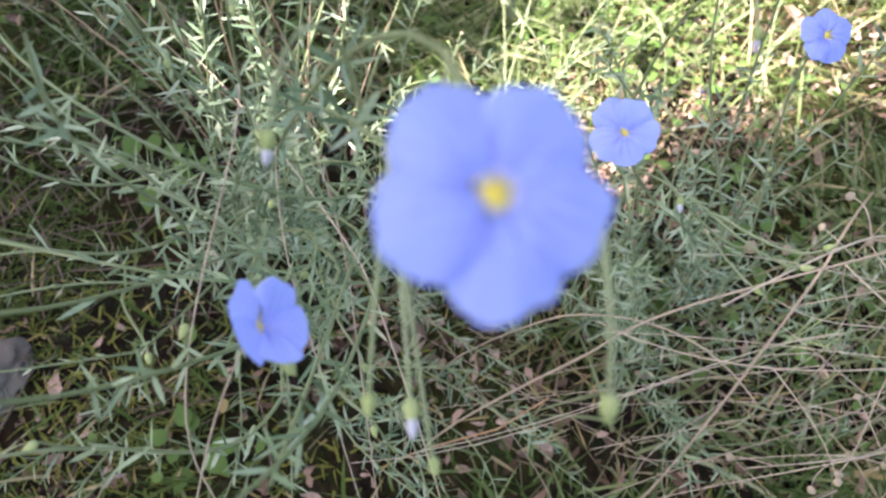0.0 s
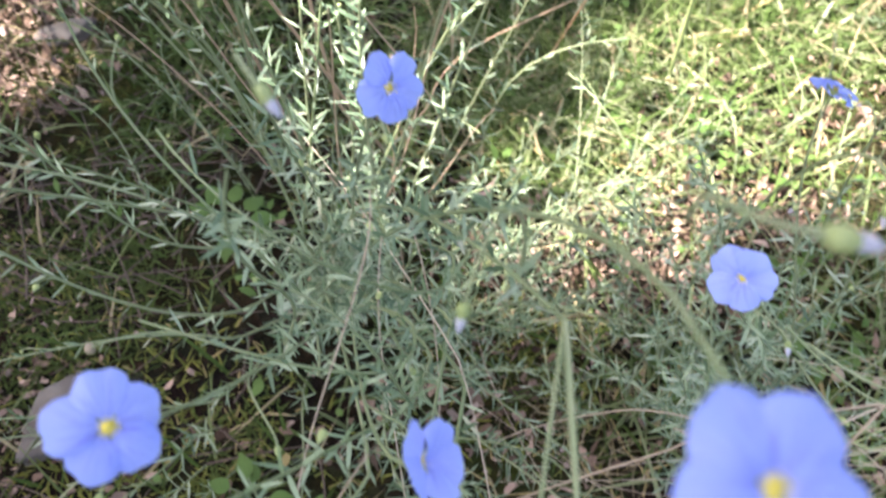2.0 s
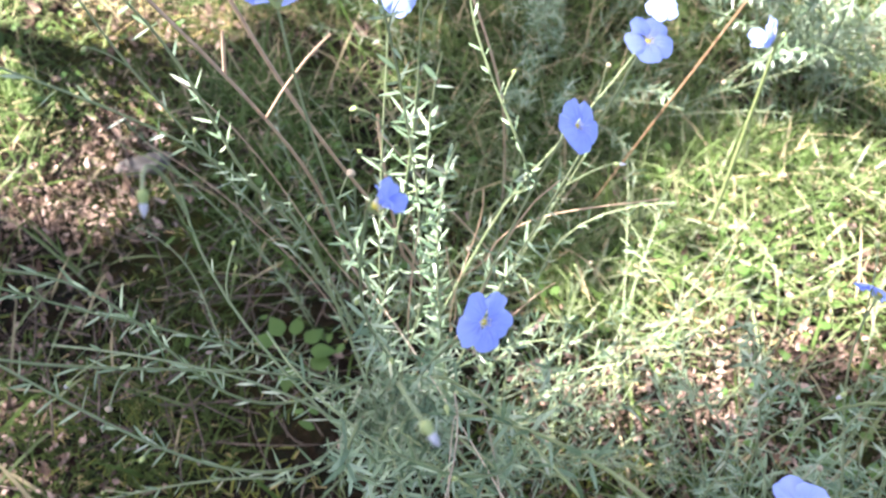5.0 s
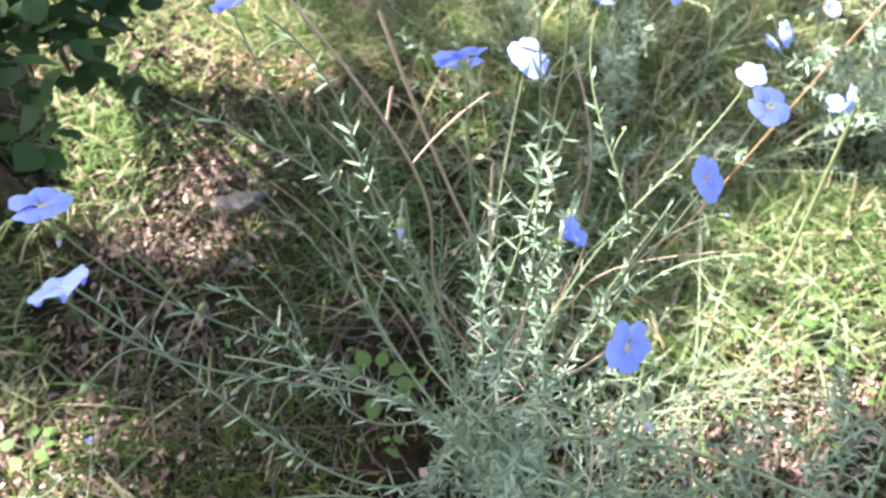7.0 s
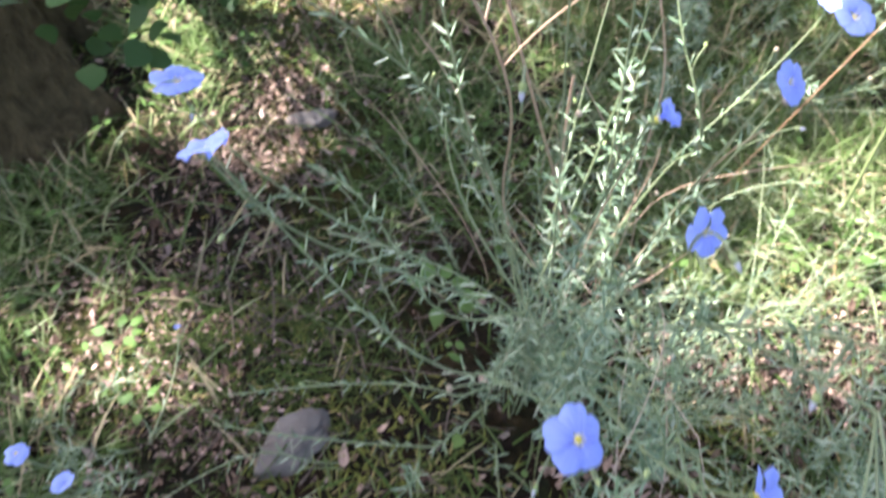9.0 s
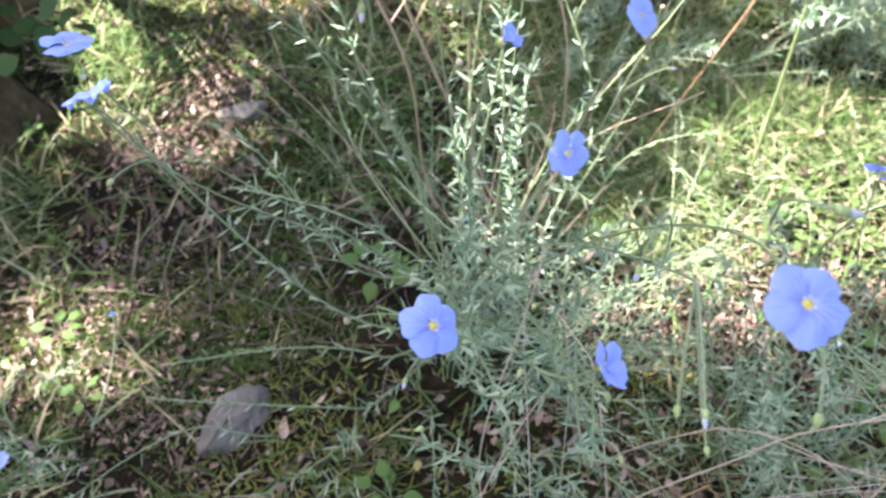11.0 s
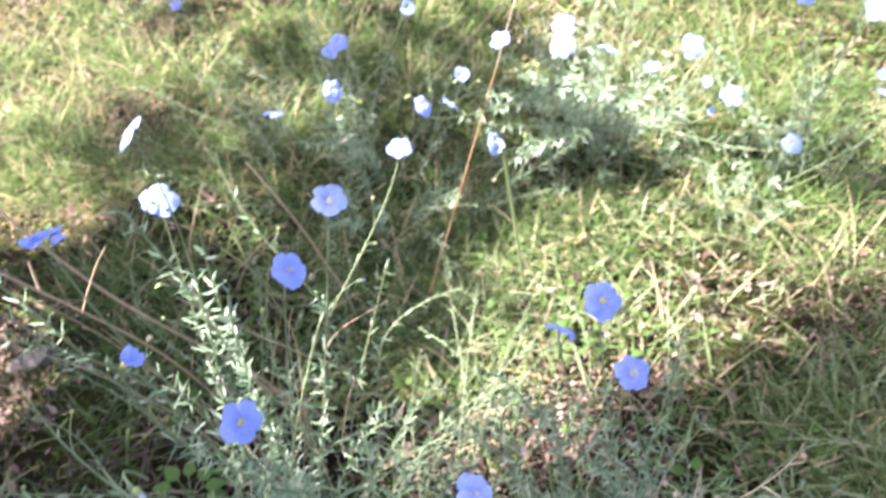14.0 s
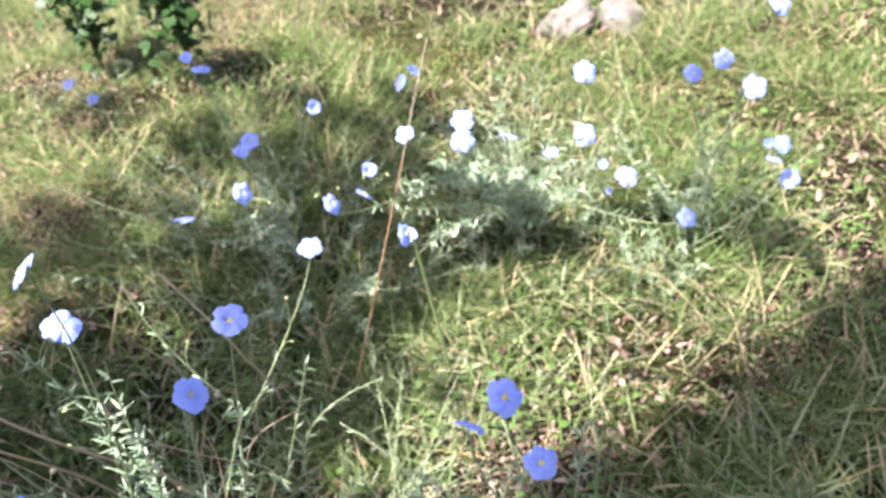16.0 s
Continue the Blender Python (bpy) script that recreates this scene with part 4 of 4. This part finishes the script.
grow(main_plant, [(-0.147, 0.594, 0.250), (-0.181, 0.578, 0.400), (-0.239, 0.617, 0.460), (-0.254, 0.639, 0.500)], gap=0.02)
grow(main_plant, [(-0.061, 0.548, 0.340), (-0.087, 0.492, 0.400), (-0.137, 0.489, 0.420), (-0.189, 0.498, 0.420)], gap=0.010)
grow(main_plant, [(-0.048, 0.516, 0.300), (-0.089, 0.439, 0.440), (-0.103, 0.409, 0.500), (-0.107, 0.394, 0.540)], gap=0.013)
grow(main_plant, [(-0.042, 0.621, 0.300), (-0.089, 0.535, 0.420), (-0.120, 0.533, 0.450), (-0.195, 0.583, 0.460)], gap=0.009)
grow(main_plant, [(-0.143, 0.542, 0.300), (-0.127, 0.524, 0.420), (-0.128, 0.501, 0.500), (-0.119, 0.498, 0.560)], gap=0.012)
grow(main_plant, [(-0.048, 0.537, 0.320), (-0.067, 0.489, 0.420), (-0.092, 0.497, 0.460), (-0.110, 0.501, 0.470)], gap=0.007)
grow(main_plant, [(-0.076, 0.466, 0.300), (-0.110, 0.416, 0.380), (-0.134, 0.408, 0.420), (-0.154, 0.400, 0.440)], gap=0.012)
grow(main_plant, [(-0.038, 0.570, 0.300), (-0.043, 0.448, 0.420), (-0.043, 0.382, 0.500)], gap=0.012)
grow(main_plant, [(-0.026, 0.514, 0.340), (-0.036, 0.413, 0.460), (-0.044, 0.372, 0.540)], gap=0.016)
grow(main_plant, [(-0.100, 0.700, 0.080), (-0.111, 0.698, 0.260), (-0.130, 0.738, 0.385), (-0.131, 0.744, 0.450), (-0.125, 0.750, 0.530)], gap=0.0050, size=(0.014, 0.022), shoots=0, wide=0.0031)
grow(main_plant, [(-0.093, 0.683, 0.074), (-0.100, 0.673, 0.241), (-0.117, 0.708, 0.357), (-0.117, 0.711, 0.418), (-0.109, 0.714, 0.492)], gap=0.0050, size=(0.014, 0.022), shoots=0, wide=0.0031)

# dry stems of last year standing among the green ones
for _ in range(9):
    a = np.array([rng.uniform(-0.30, -0.06), rng.uniform(0.72, 0.86), rng.uniform(0.10, 0.20)])
    e = a + [rng.normal(-0.02, 0.07), rng.uniform(-0.13, 0.0), rng.uniform(0.18, 0.38)]
    stalk(bezier(a, a + (e - a) * 0.3 + rng.normal(0, 0.012, 3), a + (e - a) * 0.7 + rng.normal(0, 0.012, 3), e, 10), rng.uniform(0.0007, 0.0011), 0.0005, "tan_stalk", "thin tan dry flax stalk among green stems")

# dry seed stalks that lean over from the side of the path


def seed_stalk(points, r, label, branches):
    """A dry stalk with thin kinked branches that carry round capsules."""
    ob = stalk(spline(points, 20), r, r * 0.5, "straw", label, "dry_seed_stalk")
    path, o = spline(points, 20), Vector(ob.location)
    for s, reach, tip in branches:
        a = path[int(s * 19)]
        e = a + np.array(tip) * reach
        b = part("branch", mesh_np("branch", *tube(bezier(a, a + (e - a) * 0.35 + rng.normal(0, 0.004, 3), a + (e - a) * 0.7 + rng.normal(0, 0.005, 3), e, 8) - np.array(o), np.linspace(r * 0.6, r * 0.4, 8), 5), "straw"), ob)
        c = part("seed_capsule", CAPSULE, b)
        c.matrix_basis = Matrix.Translation(Vector(e) - o) @ along(e - a) @ Matrix.Scale(0.0042, 4)


seed_stalk([(0.400, 0.615, 0.16), (0.340, 0.595, 0.25), (0.285, 0.570, 0.33), (0.215, 0.527, 0.39), (0.145, 0.490, 0.398)], 0.0010, "pale dry flax stalk with round seed capsules", [(0.45, 0.06, (-0.5, -0.3, 0.8)), (0.7, 0.03, (-0.6, 0.5, 0.6))])
seed_stalk([(0.390, 0.625, 0.10), (0.320, 0.600, 0.22), (0.279, 0.573, 0.31), (0.262, 0.560, 0.37), (0.250, 0.555, 0.418)], 0.0009, "forked pale dry flax stalk in the sun", [(0.9, 0.014, (0.2, -0.8, -0.3)), (0.6, 0.05, (-0.7, 0.1, 0.6)), (0.75, 0.03, (0.6, -0.5, 0.4))])
seed_stalk([(0.120, 0.520, 0.25), (0.200, 0.530, 0.34), (0.270, 0.540, 0.39), (0.302, 0.543, 0.407), (0.312, 0.545, 0.465)], 0.0010, "bent pale dry stalk leaning over the straw", [(0.8, 0.05, (0.7, -0.5, -0.3)), (0.55, 0.06, (0.4, -0.8, 0.1)), (0.9, 0.02, (0.8, 0.4, -0.1))])
seed_stalk([(0.420, 0.520, 0.18), (0.340, 0.505, 0.28), (0.260, 0.490, 0.33), (0.170, 0.480, 0.331), (0.110, 0.520, 0.300)], 0.0008, "bleached dry stalk lying level over the flax", [(0.3, 0.06, (-0.7, 0.5, 0.2)), (0.75, 0.09, (0.45, -0.6, -0.35)), (0.55, 0.08, (-0.4, -0.7, -0.3))])
seed_stalk([(0.430, 0.560, 0.16), (0.360, 0.555, 0.26), (0.300, 0.540, 0.32), (0.230, 0.533, 0.30)], 0.0008, "pale dry stalk with a capsule in the sun", [(0.5, 0.05, (-0.5, -0.6, 0.3)), (0.8, 0.04, (-0.5, 0.6, 0.3))])
seed_stalk([(0.400, 0.500, 0.10), (0.330, 0.470, 0.20), (0.270, 0.450, 0.26), (0.200, 0.440, 0.27)], 0.0007, "grey dry stalk with small capsules", [(0.5, 0.05, (-0.3, 0.7, 0.2)), (0.8, 0.04, (-0.6, -0.5, 0.2)), (0.95, 0.03, (-0.8, 0.2, -0.2))])

# thin straw matted between and below them
for _ in range(20):
    a = np.array([rng.uniform(0.30, 0.50), rng.uniform(0.44, 0.64), rng.uniform(0.03, 0.28)])
    d = np.array([-rng.uniform(0.10, 0.36), rng.normal(-0.02, 0.07), rng.uniform(-0.10, 0.14)])
    d[2] = max(d[2], 0.03 - a[2])
    kink = rng.normal(0, 0.016, 3)
    stalk(bezier(a, a + 0.3 * d + kink, a + 0.65 * d - kink, a + d, 10), rng.uniform(0.0004, 0.0009), 0.0003, "straw", "thin bleached straw lying across the flax")
for _ in range(8):
    a = np.array([rng.uniform(0.10, 0.32), rng.uniform(0.40, 0.60), 0.0])
    a[2] = gz(a[0], a[1])
    d = unit(np.array([rng.normal(0.2, 0.6), rng.normal(0, 0.7), rng.uniform(0.05, 0.5)])) * rng.uniform(0.15, 0.32)
    kink = rng.normal(0, 0.014, 3)
    stalk(bezier(a, a + 0.3 * d + kink, a + 0.65 * d - kink, a + d, 10), rng.uniform(0.0004, 0.0008), 0.0003, "straw", "thin grey straw between flax shoots")

# ---- grass, litter, moss ----


def scatter(n, x0, x1, y0, y1, field):
    x, y = rng.uniform(x0, x1, n), rng.uniform(y0, y1, n)
    k = rng.uniform(0, 1, n) < field(x, y)
    return x[k], y[k]


def bare_spots(x, y):
    """Where crumbled leaves lie open between the grass."""
    s = 0
    for cx, cy, rx, ry in ((0.16, 0.81, 0.19, 0.085), (-0.66, 0.65, 0.22, 0.17), (-0.52, 0.47, 0.12, 0.09), (-0.66, 1.12, 0.10, 0.13), (-0.68, 0.95, 0.11, 0.055), (0.45, 0.945, 0.16, 0.05), (0.72, 1.03, 0.16, 0.045), (-0.36, 1.39, 0.10, 0.07), (-0.56, 1.37, 0.11, 0.08), (-0.71, 1.40, 0.10, 0.09), (0.50, 1.12, 0.15, 0.07), (0.88, 1.16, 0.15, 0.08), (1.15, 1.5, 0.16, 0.14), (-0.60, 1.68, 0.14, 0.08)):
        s = s + np.exp(-(((x - cx) / rx) ** 2 + ((y - cy) / ry) ** 2))
    return np.clip(s, 0, 1)


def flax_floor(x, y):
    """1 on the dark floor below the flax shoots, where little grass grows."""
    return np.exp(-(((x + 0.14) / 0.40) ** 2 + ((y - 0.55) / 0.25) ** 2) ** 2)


def sunny_strip(x, y):
    """1 along the open strip of short grass and litter beside the shade's edge."""
    return np.exp(-((y - 0.91 - 0.33 * (x - 0.3)) / 0.17) ** 2) * smooth_step(0.05, 0.2, x) * smooth_step(-0.04, 0.05, y - 0.76 - 0.34 * (x - 0.1))


def grassy(x, y):
    g = 0.55 + 0.45 * waves(x, y, 5, 21)
    under = 0.25 * np.exp(-(((x + 0.30) / 0.32) ** 2 + ((y - 0.68) / 0.30) ** 2))
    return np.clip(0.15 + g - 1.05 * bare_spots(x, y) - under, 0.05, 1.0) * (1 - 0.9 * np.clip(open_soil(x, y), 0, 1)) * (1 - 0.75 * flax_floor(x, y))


def tufted(x, y):
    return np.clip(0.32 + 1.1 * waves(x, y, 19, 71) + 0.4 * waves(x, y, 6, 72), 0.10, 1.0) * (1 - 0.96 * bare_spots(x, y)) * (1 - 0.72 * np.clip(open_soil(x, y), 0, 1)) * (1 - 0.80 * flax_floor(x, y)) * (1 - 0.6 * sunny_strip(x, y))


def lawn(name, n, box, length, width, label, mat="grass", field=grassy, lean=0.55, segs=3):
    x, y = scatter(n, *box, field)
    m = len(x)
    P = np.stack([x, y, gz(x, y) - 0.004], -1)
    a = rng.uniform(0, 6.283, m)
    D = unit(np.stack([lean * np.cos(a), lean * np.sin(a), rng.uniform(0.4, 1.2, m)], -1))
    B = unit(np.stack([np.cos(a + rng.normal(0, 0.5, m)), np.sin(a), rng.uniform(-0.9, -0.2, m)], -1))
    L = rng.uniform(*length, m) * (0.75 + 0.35 * waves(x, y, 6, 33))
    v, f = blades(P, D, B, np.maximum(L, 0.02), rng.uniform(*width, m), rng.uniform(0.1, 0.9, m), segs, (0.8, 1.0, 0.75, 0.06))
    ob = new(name, mesh_np(name, v, f, mat))
    return tagged(ob, label, "grass", kind="stuff")


lawn("grass", 46000, (-1.3, 1.3, 0.15, 1.7), (0.05, 0.13), (0.0020, 0.0046), "tufts of green grass", field=tufted)
lawn("grass", 24000, (-1.3, 1.3, 0.15, 1.7), (0.02, 0.06), (0.0016, 0.0034), "short green grass with dry blades between")
lawn("grass", 150000, (-1.8, 2.2, 1.45, 3.4), (0.05, 0.14), (0.0016, 0.0036), "taller grass running to yellow-green", field=lambda x, y: tufted(x, y) * (1 - smooth_step(0.72, 1.0, np.hypot((x - 0.2) / 2.1, (y - 1.7) / 1.75) + 0.10 * waves(x, y, 4, 83))))
lawn("grass", 5000, (-0.5, 0.9, 1.0, 2.0), (0.08, 0.18), (0.0022, 0.0040), "long arching green grass blades", lean=0.5, segs=5)
lawn("grass", 13000, (-0.02, 0.95, 0.84, 1.34), (0.015, 0.045), (0.0018, 0.0036), "broad bright green grass blades in the sun", "fresh_grass", lean=0.9, segs=4)
lawn("grass", 900, (-1.0, -0.55, 0.42, 1.0), (0.04, 0.11), (0.0030, 0.0055), "broad bright green grass blades beside leaf litter", "fresh_grass", tufted, 0.7, 4)
lawn("grass", 8500, (0.18, 1.25, 0.50, 1.05), (0.05, 0.12), (0.0036, 0.0064), "broad green grass blades in the shade", "fresh_grass", lambda x, y: tufted(x, y) * (1 - smooth_step(-0.06, 0.02, y - 0.70 - 0.34 * (x - 0.1))), 0.7, 4)
lawn("grass", 1900, (-0.18, 0.5, 0.90, 1.35), (0.06, 0.13), (0.0034, 0.0058), "broad green grass blades catching the sun", "fresh_grass", lambda x, y: grassy(x, y) * (1 - 0.9 * sunny_strip(x, y)), 0.8, 4)
lawn("grass", 260, (-0.50, -0.34, 0.44, 0.56), (0.05, 0.10), (0.0024, 0.0044), "green grass blades in front of a grey stone", "fresh_grass", lean=0.7, segs=4)
# moss in the darkened colour, laid only where the hollow lies in shade
lawn("moss", 9000, (-0.70, -0.20, 0.46, 1.04), (0.010, 0.030), (0.0016, 0.0034), "green moss and seedlings coloured dark for a shaded hollow", "shade_moss", field=lambda x, y: np.clip(0.35 + 0.9 * waves(x, y, 16, 73), 0, 1))
lawn("dry_grass", 52000, (-1.4, 1.7, 1.40, 3.0), (0.03, 0.09), (0.0010, 0.0022), "fine tan dry grass standing between green blades", "thatch", lambda x, y: np.clip(0.35 + 0.7 * waves(x, y, 5, 67) + 0.5 * smooth_step(0.2, -0.4, x), 0.1, 1), 1.0)
lawn("dry_grass", 64000, (-1.5, 2.0, 0.2, 2.9), (0.018, 0.055), (0.0014, 0.0030), "short bleached dry grass lying flat between green blades", "thatch", lambda x, y: np.clip(0.35 + 0.5 * waves(x, y, 4, 61), 0.1, 1) * (1 - np.clip(open_soil(x, y), 0, 1)) * (1 - 0.6 * smooth_step(0.0, -0.15, x) * smooth_step(0.98, 0.9, y)) * (1 - 0.92 * bare_spots(x, y)) * (0.15 + 0.85 * np.maximum(smooth_step(-0.06, 0.04, y - 0.72 - 0.34 * (x - 0.1)), smooth_step(0.0, 0.10, x) * smooth_step(0.70, 0.60, y))), lean=2.2)
lawn("moss", 20000, (-1.3, 1.4, 0.2, 2.4), (0.010, 0.024), (0.002, 0.004), "low yellow-green moss cushions", "moss", lambda x, y: np.clip(waves(x, y, 7, 41), 0, 1) * (1 - 0.9 * bare_spots(x, y)) * (1 - np.clip(open_soil(x, y), 0, 1)))

lawn("grass", 90000, (-4.0, 4.2, -2.4, 5.4), (0.04, 0.12), (0.003, 0.007), "rough grass thinning out on brown soil", field=lambda x, y: (1 - smooth_step(0.5, 1.0, np.hypot((x - 0.1) / 4.0, (y - 1.5) / 3.9) + 0.1 * waves(x, y, 4, 81))) * ((np.abs(x) > 1.3) | (y < 0.15) | (y > 3.3)))
lawn("grass", 60000, (-9.0, 9.0, -6.0, 9.0), (0.08, 0.20), (0.008, 0.016), "rough meadow grass around the clearing", field=lambda x, y: smooth_step(0.55, 0.8, np.hypot((x - 0.1) / 4.0, (y - 1.5) / 3.9)) * (1 - smooth_step(0.7, 1.0, np.hypot(x / 9.0, (y - 1.5) / 7.5))), segs=2)
lawn("dry_grass", 2600, (0.02, 0.60, 0.34, 0.70), (0.025, 0.08), (0.0012, 0.0026), "matted pale dry grass beside the flax", "thatch", lambda x, y: np.clip(0.4 + 0.8 * waves(x, y, 9, 64), 0.1, 1), 2.4)
lawn("moss", 4500, (-0.55, 0.15, 0.28, 0.76), (0.012, 0.03), (0.0015, 0.0035), "yellow-green moss under flax stems", "moss", lambda x, y: np.clip(0.3 + waves(x, y, 12, 43), 0, 1))


def litter(n, box, size, field, label):
    x, y = scatter(n, *box, field)
    m = len(x)
    P = np.stack([x, y, gz(x, y) + rng.uniform(0.001, 0.016, m)], -1)
    a = rng.uniform(0, 6.283, m)
    D = np.stack([np.cos(a), np.sin(a), rng.normal(0, 0.35, m)], -1)
    B = np.stack([rng.normal(0, 0.4, m), rng.normal(0, 0.4, m), np.where(rng.uniform(size=m) < 0.5, 1.0, -1.0)], -1)
    L = rng.uniform(*size, m)
    v, f = blades(P, D, B, L, L * rng.uniform(0.2, 0.7, m), rng.uniform(0.2, 1.3, m), 4, (0.3, 0.8, 1.0, 0.5, 0.15), 0.9)
    tagged(new("leaf_litter", mesh_np("leaf_litter", v, f, "litter", smooth=False)), label, "leaf litter", kind="stuff")


litter(16000, (-1.5, 1.9, 0.1, 3.0), (0.006, 0.022), lambda x, y: (1.15 - grassy(x, y)) * (1 - np.clip(open_soil(x, y), 0, 1)) * (1 - 0.85 * smooth_step(0.0, -0.15, x) * smooth_step(0.98, 0.9, y) * smooth_step(-0.62, -0.5, x)), "dry brown and pinkish fallen leaves on the soil")
for count, box in ((2200, (-0.85, -0.50, 0.84, 1.32)), (6500, (-0.08, 0.44, 0.70, 0.95)), (3600, (-0.90, -0.42, 0.50, 0.90)), (2800, (-0.92, -0.48, 0.92, 1.24))):
    litter(count, box, (0.003, 0.010), lambda x, y: bare_spots(x, y) ** 2, "pinkish-brown curled leaf litter lying in the sun")
litter(2600, (-0.55, 0.40, 0.25, 0.85), (0.006, 0.020), lambda x, y: flax_floor(x, y) * np.clip(0.5 + waves(x, y, 14, 66), 0, 1) * (1 - np.clip(open_soil(x, y), 0, 1)), "damp brown leaf litter below flax shoots")
litter(22000, (0.05, 1.2, 0.65, 1.4), (0.003, 0.009), lambda x, y: sunny_strip(x, y) * np.clip(0.45 + 0.8 * waves(x, y, 11, 68), 0, 1), "pinkish-tan leaf litter between short sunlit grass")
litter(30000, (-1.1, 1.4, 0.4, 2.3), (0.004, 0.012), bare_spots, "crumbled pale pinkish leaf litter in open spots")
x, y = scatter(9000, -1.4, 1.6, 0.2, 2.2, lambda x, y: np.clip(0.25 + 0.8 * waves(x, y, 6, 55), 0, 1) * (1 - 0.85 * bare_spots(x, y)) * (1 - 0.85 * flax_floor(x, y)) * (1 - 0.85 * np.clip(open_soil(x, y), 0, 1)))
m = len(x)
P = np.stack([x, y, gz(x, y) + rng.uniform(0.005, 0.04, m)], -1)
a = rng.uniform(0, 6.283, m)
D = np.stack([np.cos(a), np.sin(a), rng.uniform(0.0, 0.6, m)], -1)
v, f = blades(P, D, np.array([[0, 0, -1.0]]) + rng.normal(0, 0.2, (m, 3)), rng.uniform(0.008, 0.022, m), rng.uniform(0.006, 0.013, m), rng.uniform(0.1, 0.4, m), 4, (0.15, 0.9, 1.0, 0.75, 0.08))
tagged(new("low_herbs", mesh_np("low_herbs", v, f, "herb")), "low round-leaved green herbs on the ground", "herbs", kind="stuff")

# long forked flax stems that sprawl over the sunny grass
rng = np.random.default_rng(314)
for k in range(16):
    o = np.array([rng.uniform(-0.08, 0.10), rng.uniform(0.66, 0.82), 0.0]) if k % 3 else np.array([rng.uniform(0.10, 0.40), rng.uniform(0.72, 0.90), 0.0])
    o[2] = gz(o[0], o[1])
    a = rng.uniform(0.15, 1.75)
    d, h = rng.uniform(0.12, 0.30), rng.uniform(0.10, 0.24)
    tip = o + [d * math.cos(a), d * math.sin(a), h]
    path = bezier(o, o + [0.1 * d * math.cos(a), 0.1 * d * math.sin(a), 0.55 * h], tip - [0.35 * d * math.cos(a) + rng.normal(0, 0.03), 0.35 * d * math.sin(a), 0.12 * h], tip, 14)
    leafy_stem(main_plant if k % 3 else back_plant, path, 0.0011, 0.0005, (0.10, 1.0), 0.0085, (0.013, 0.024))
    side_shoots(main_plant if k % 3 else back_plant, path, 3, 0.055)
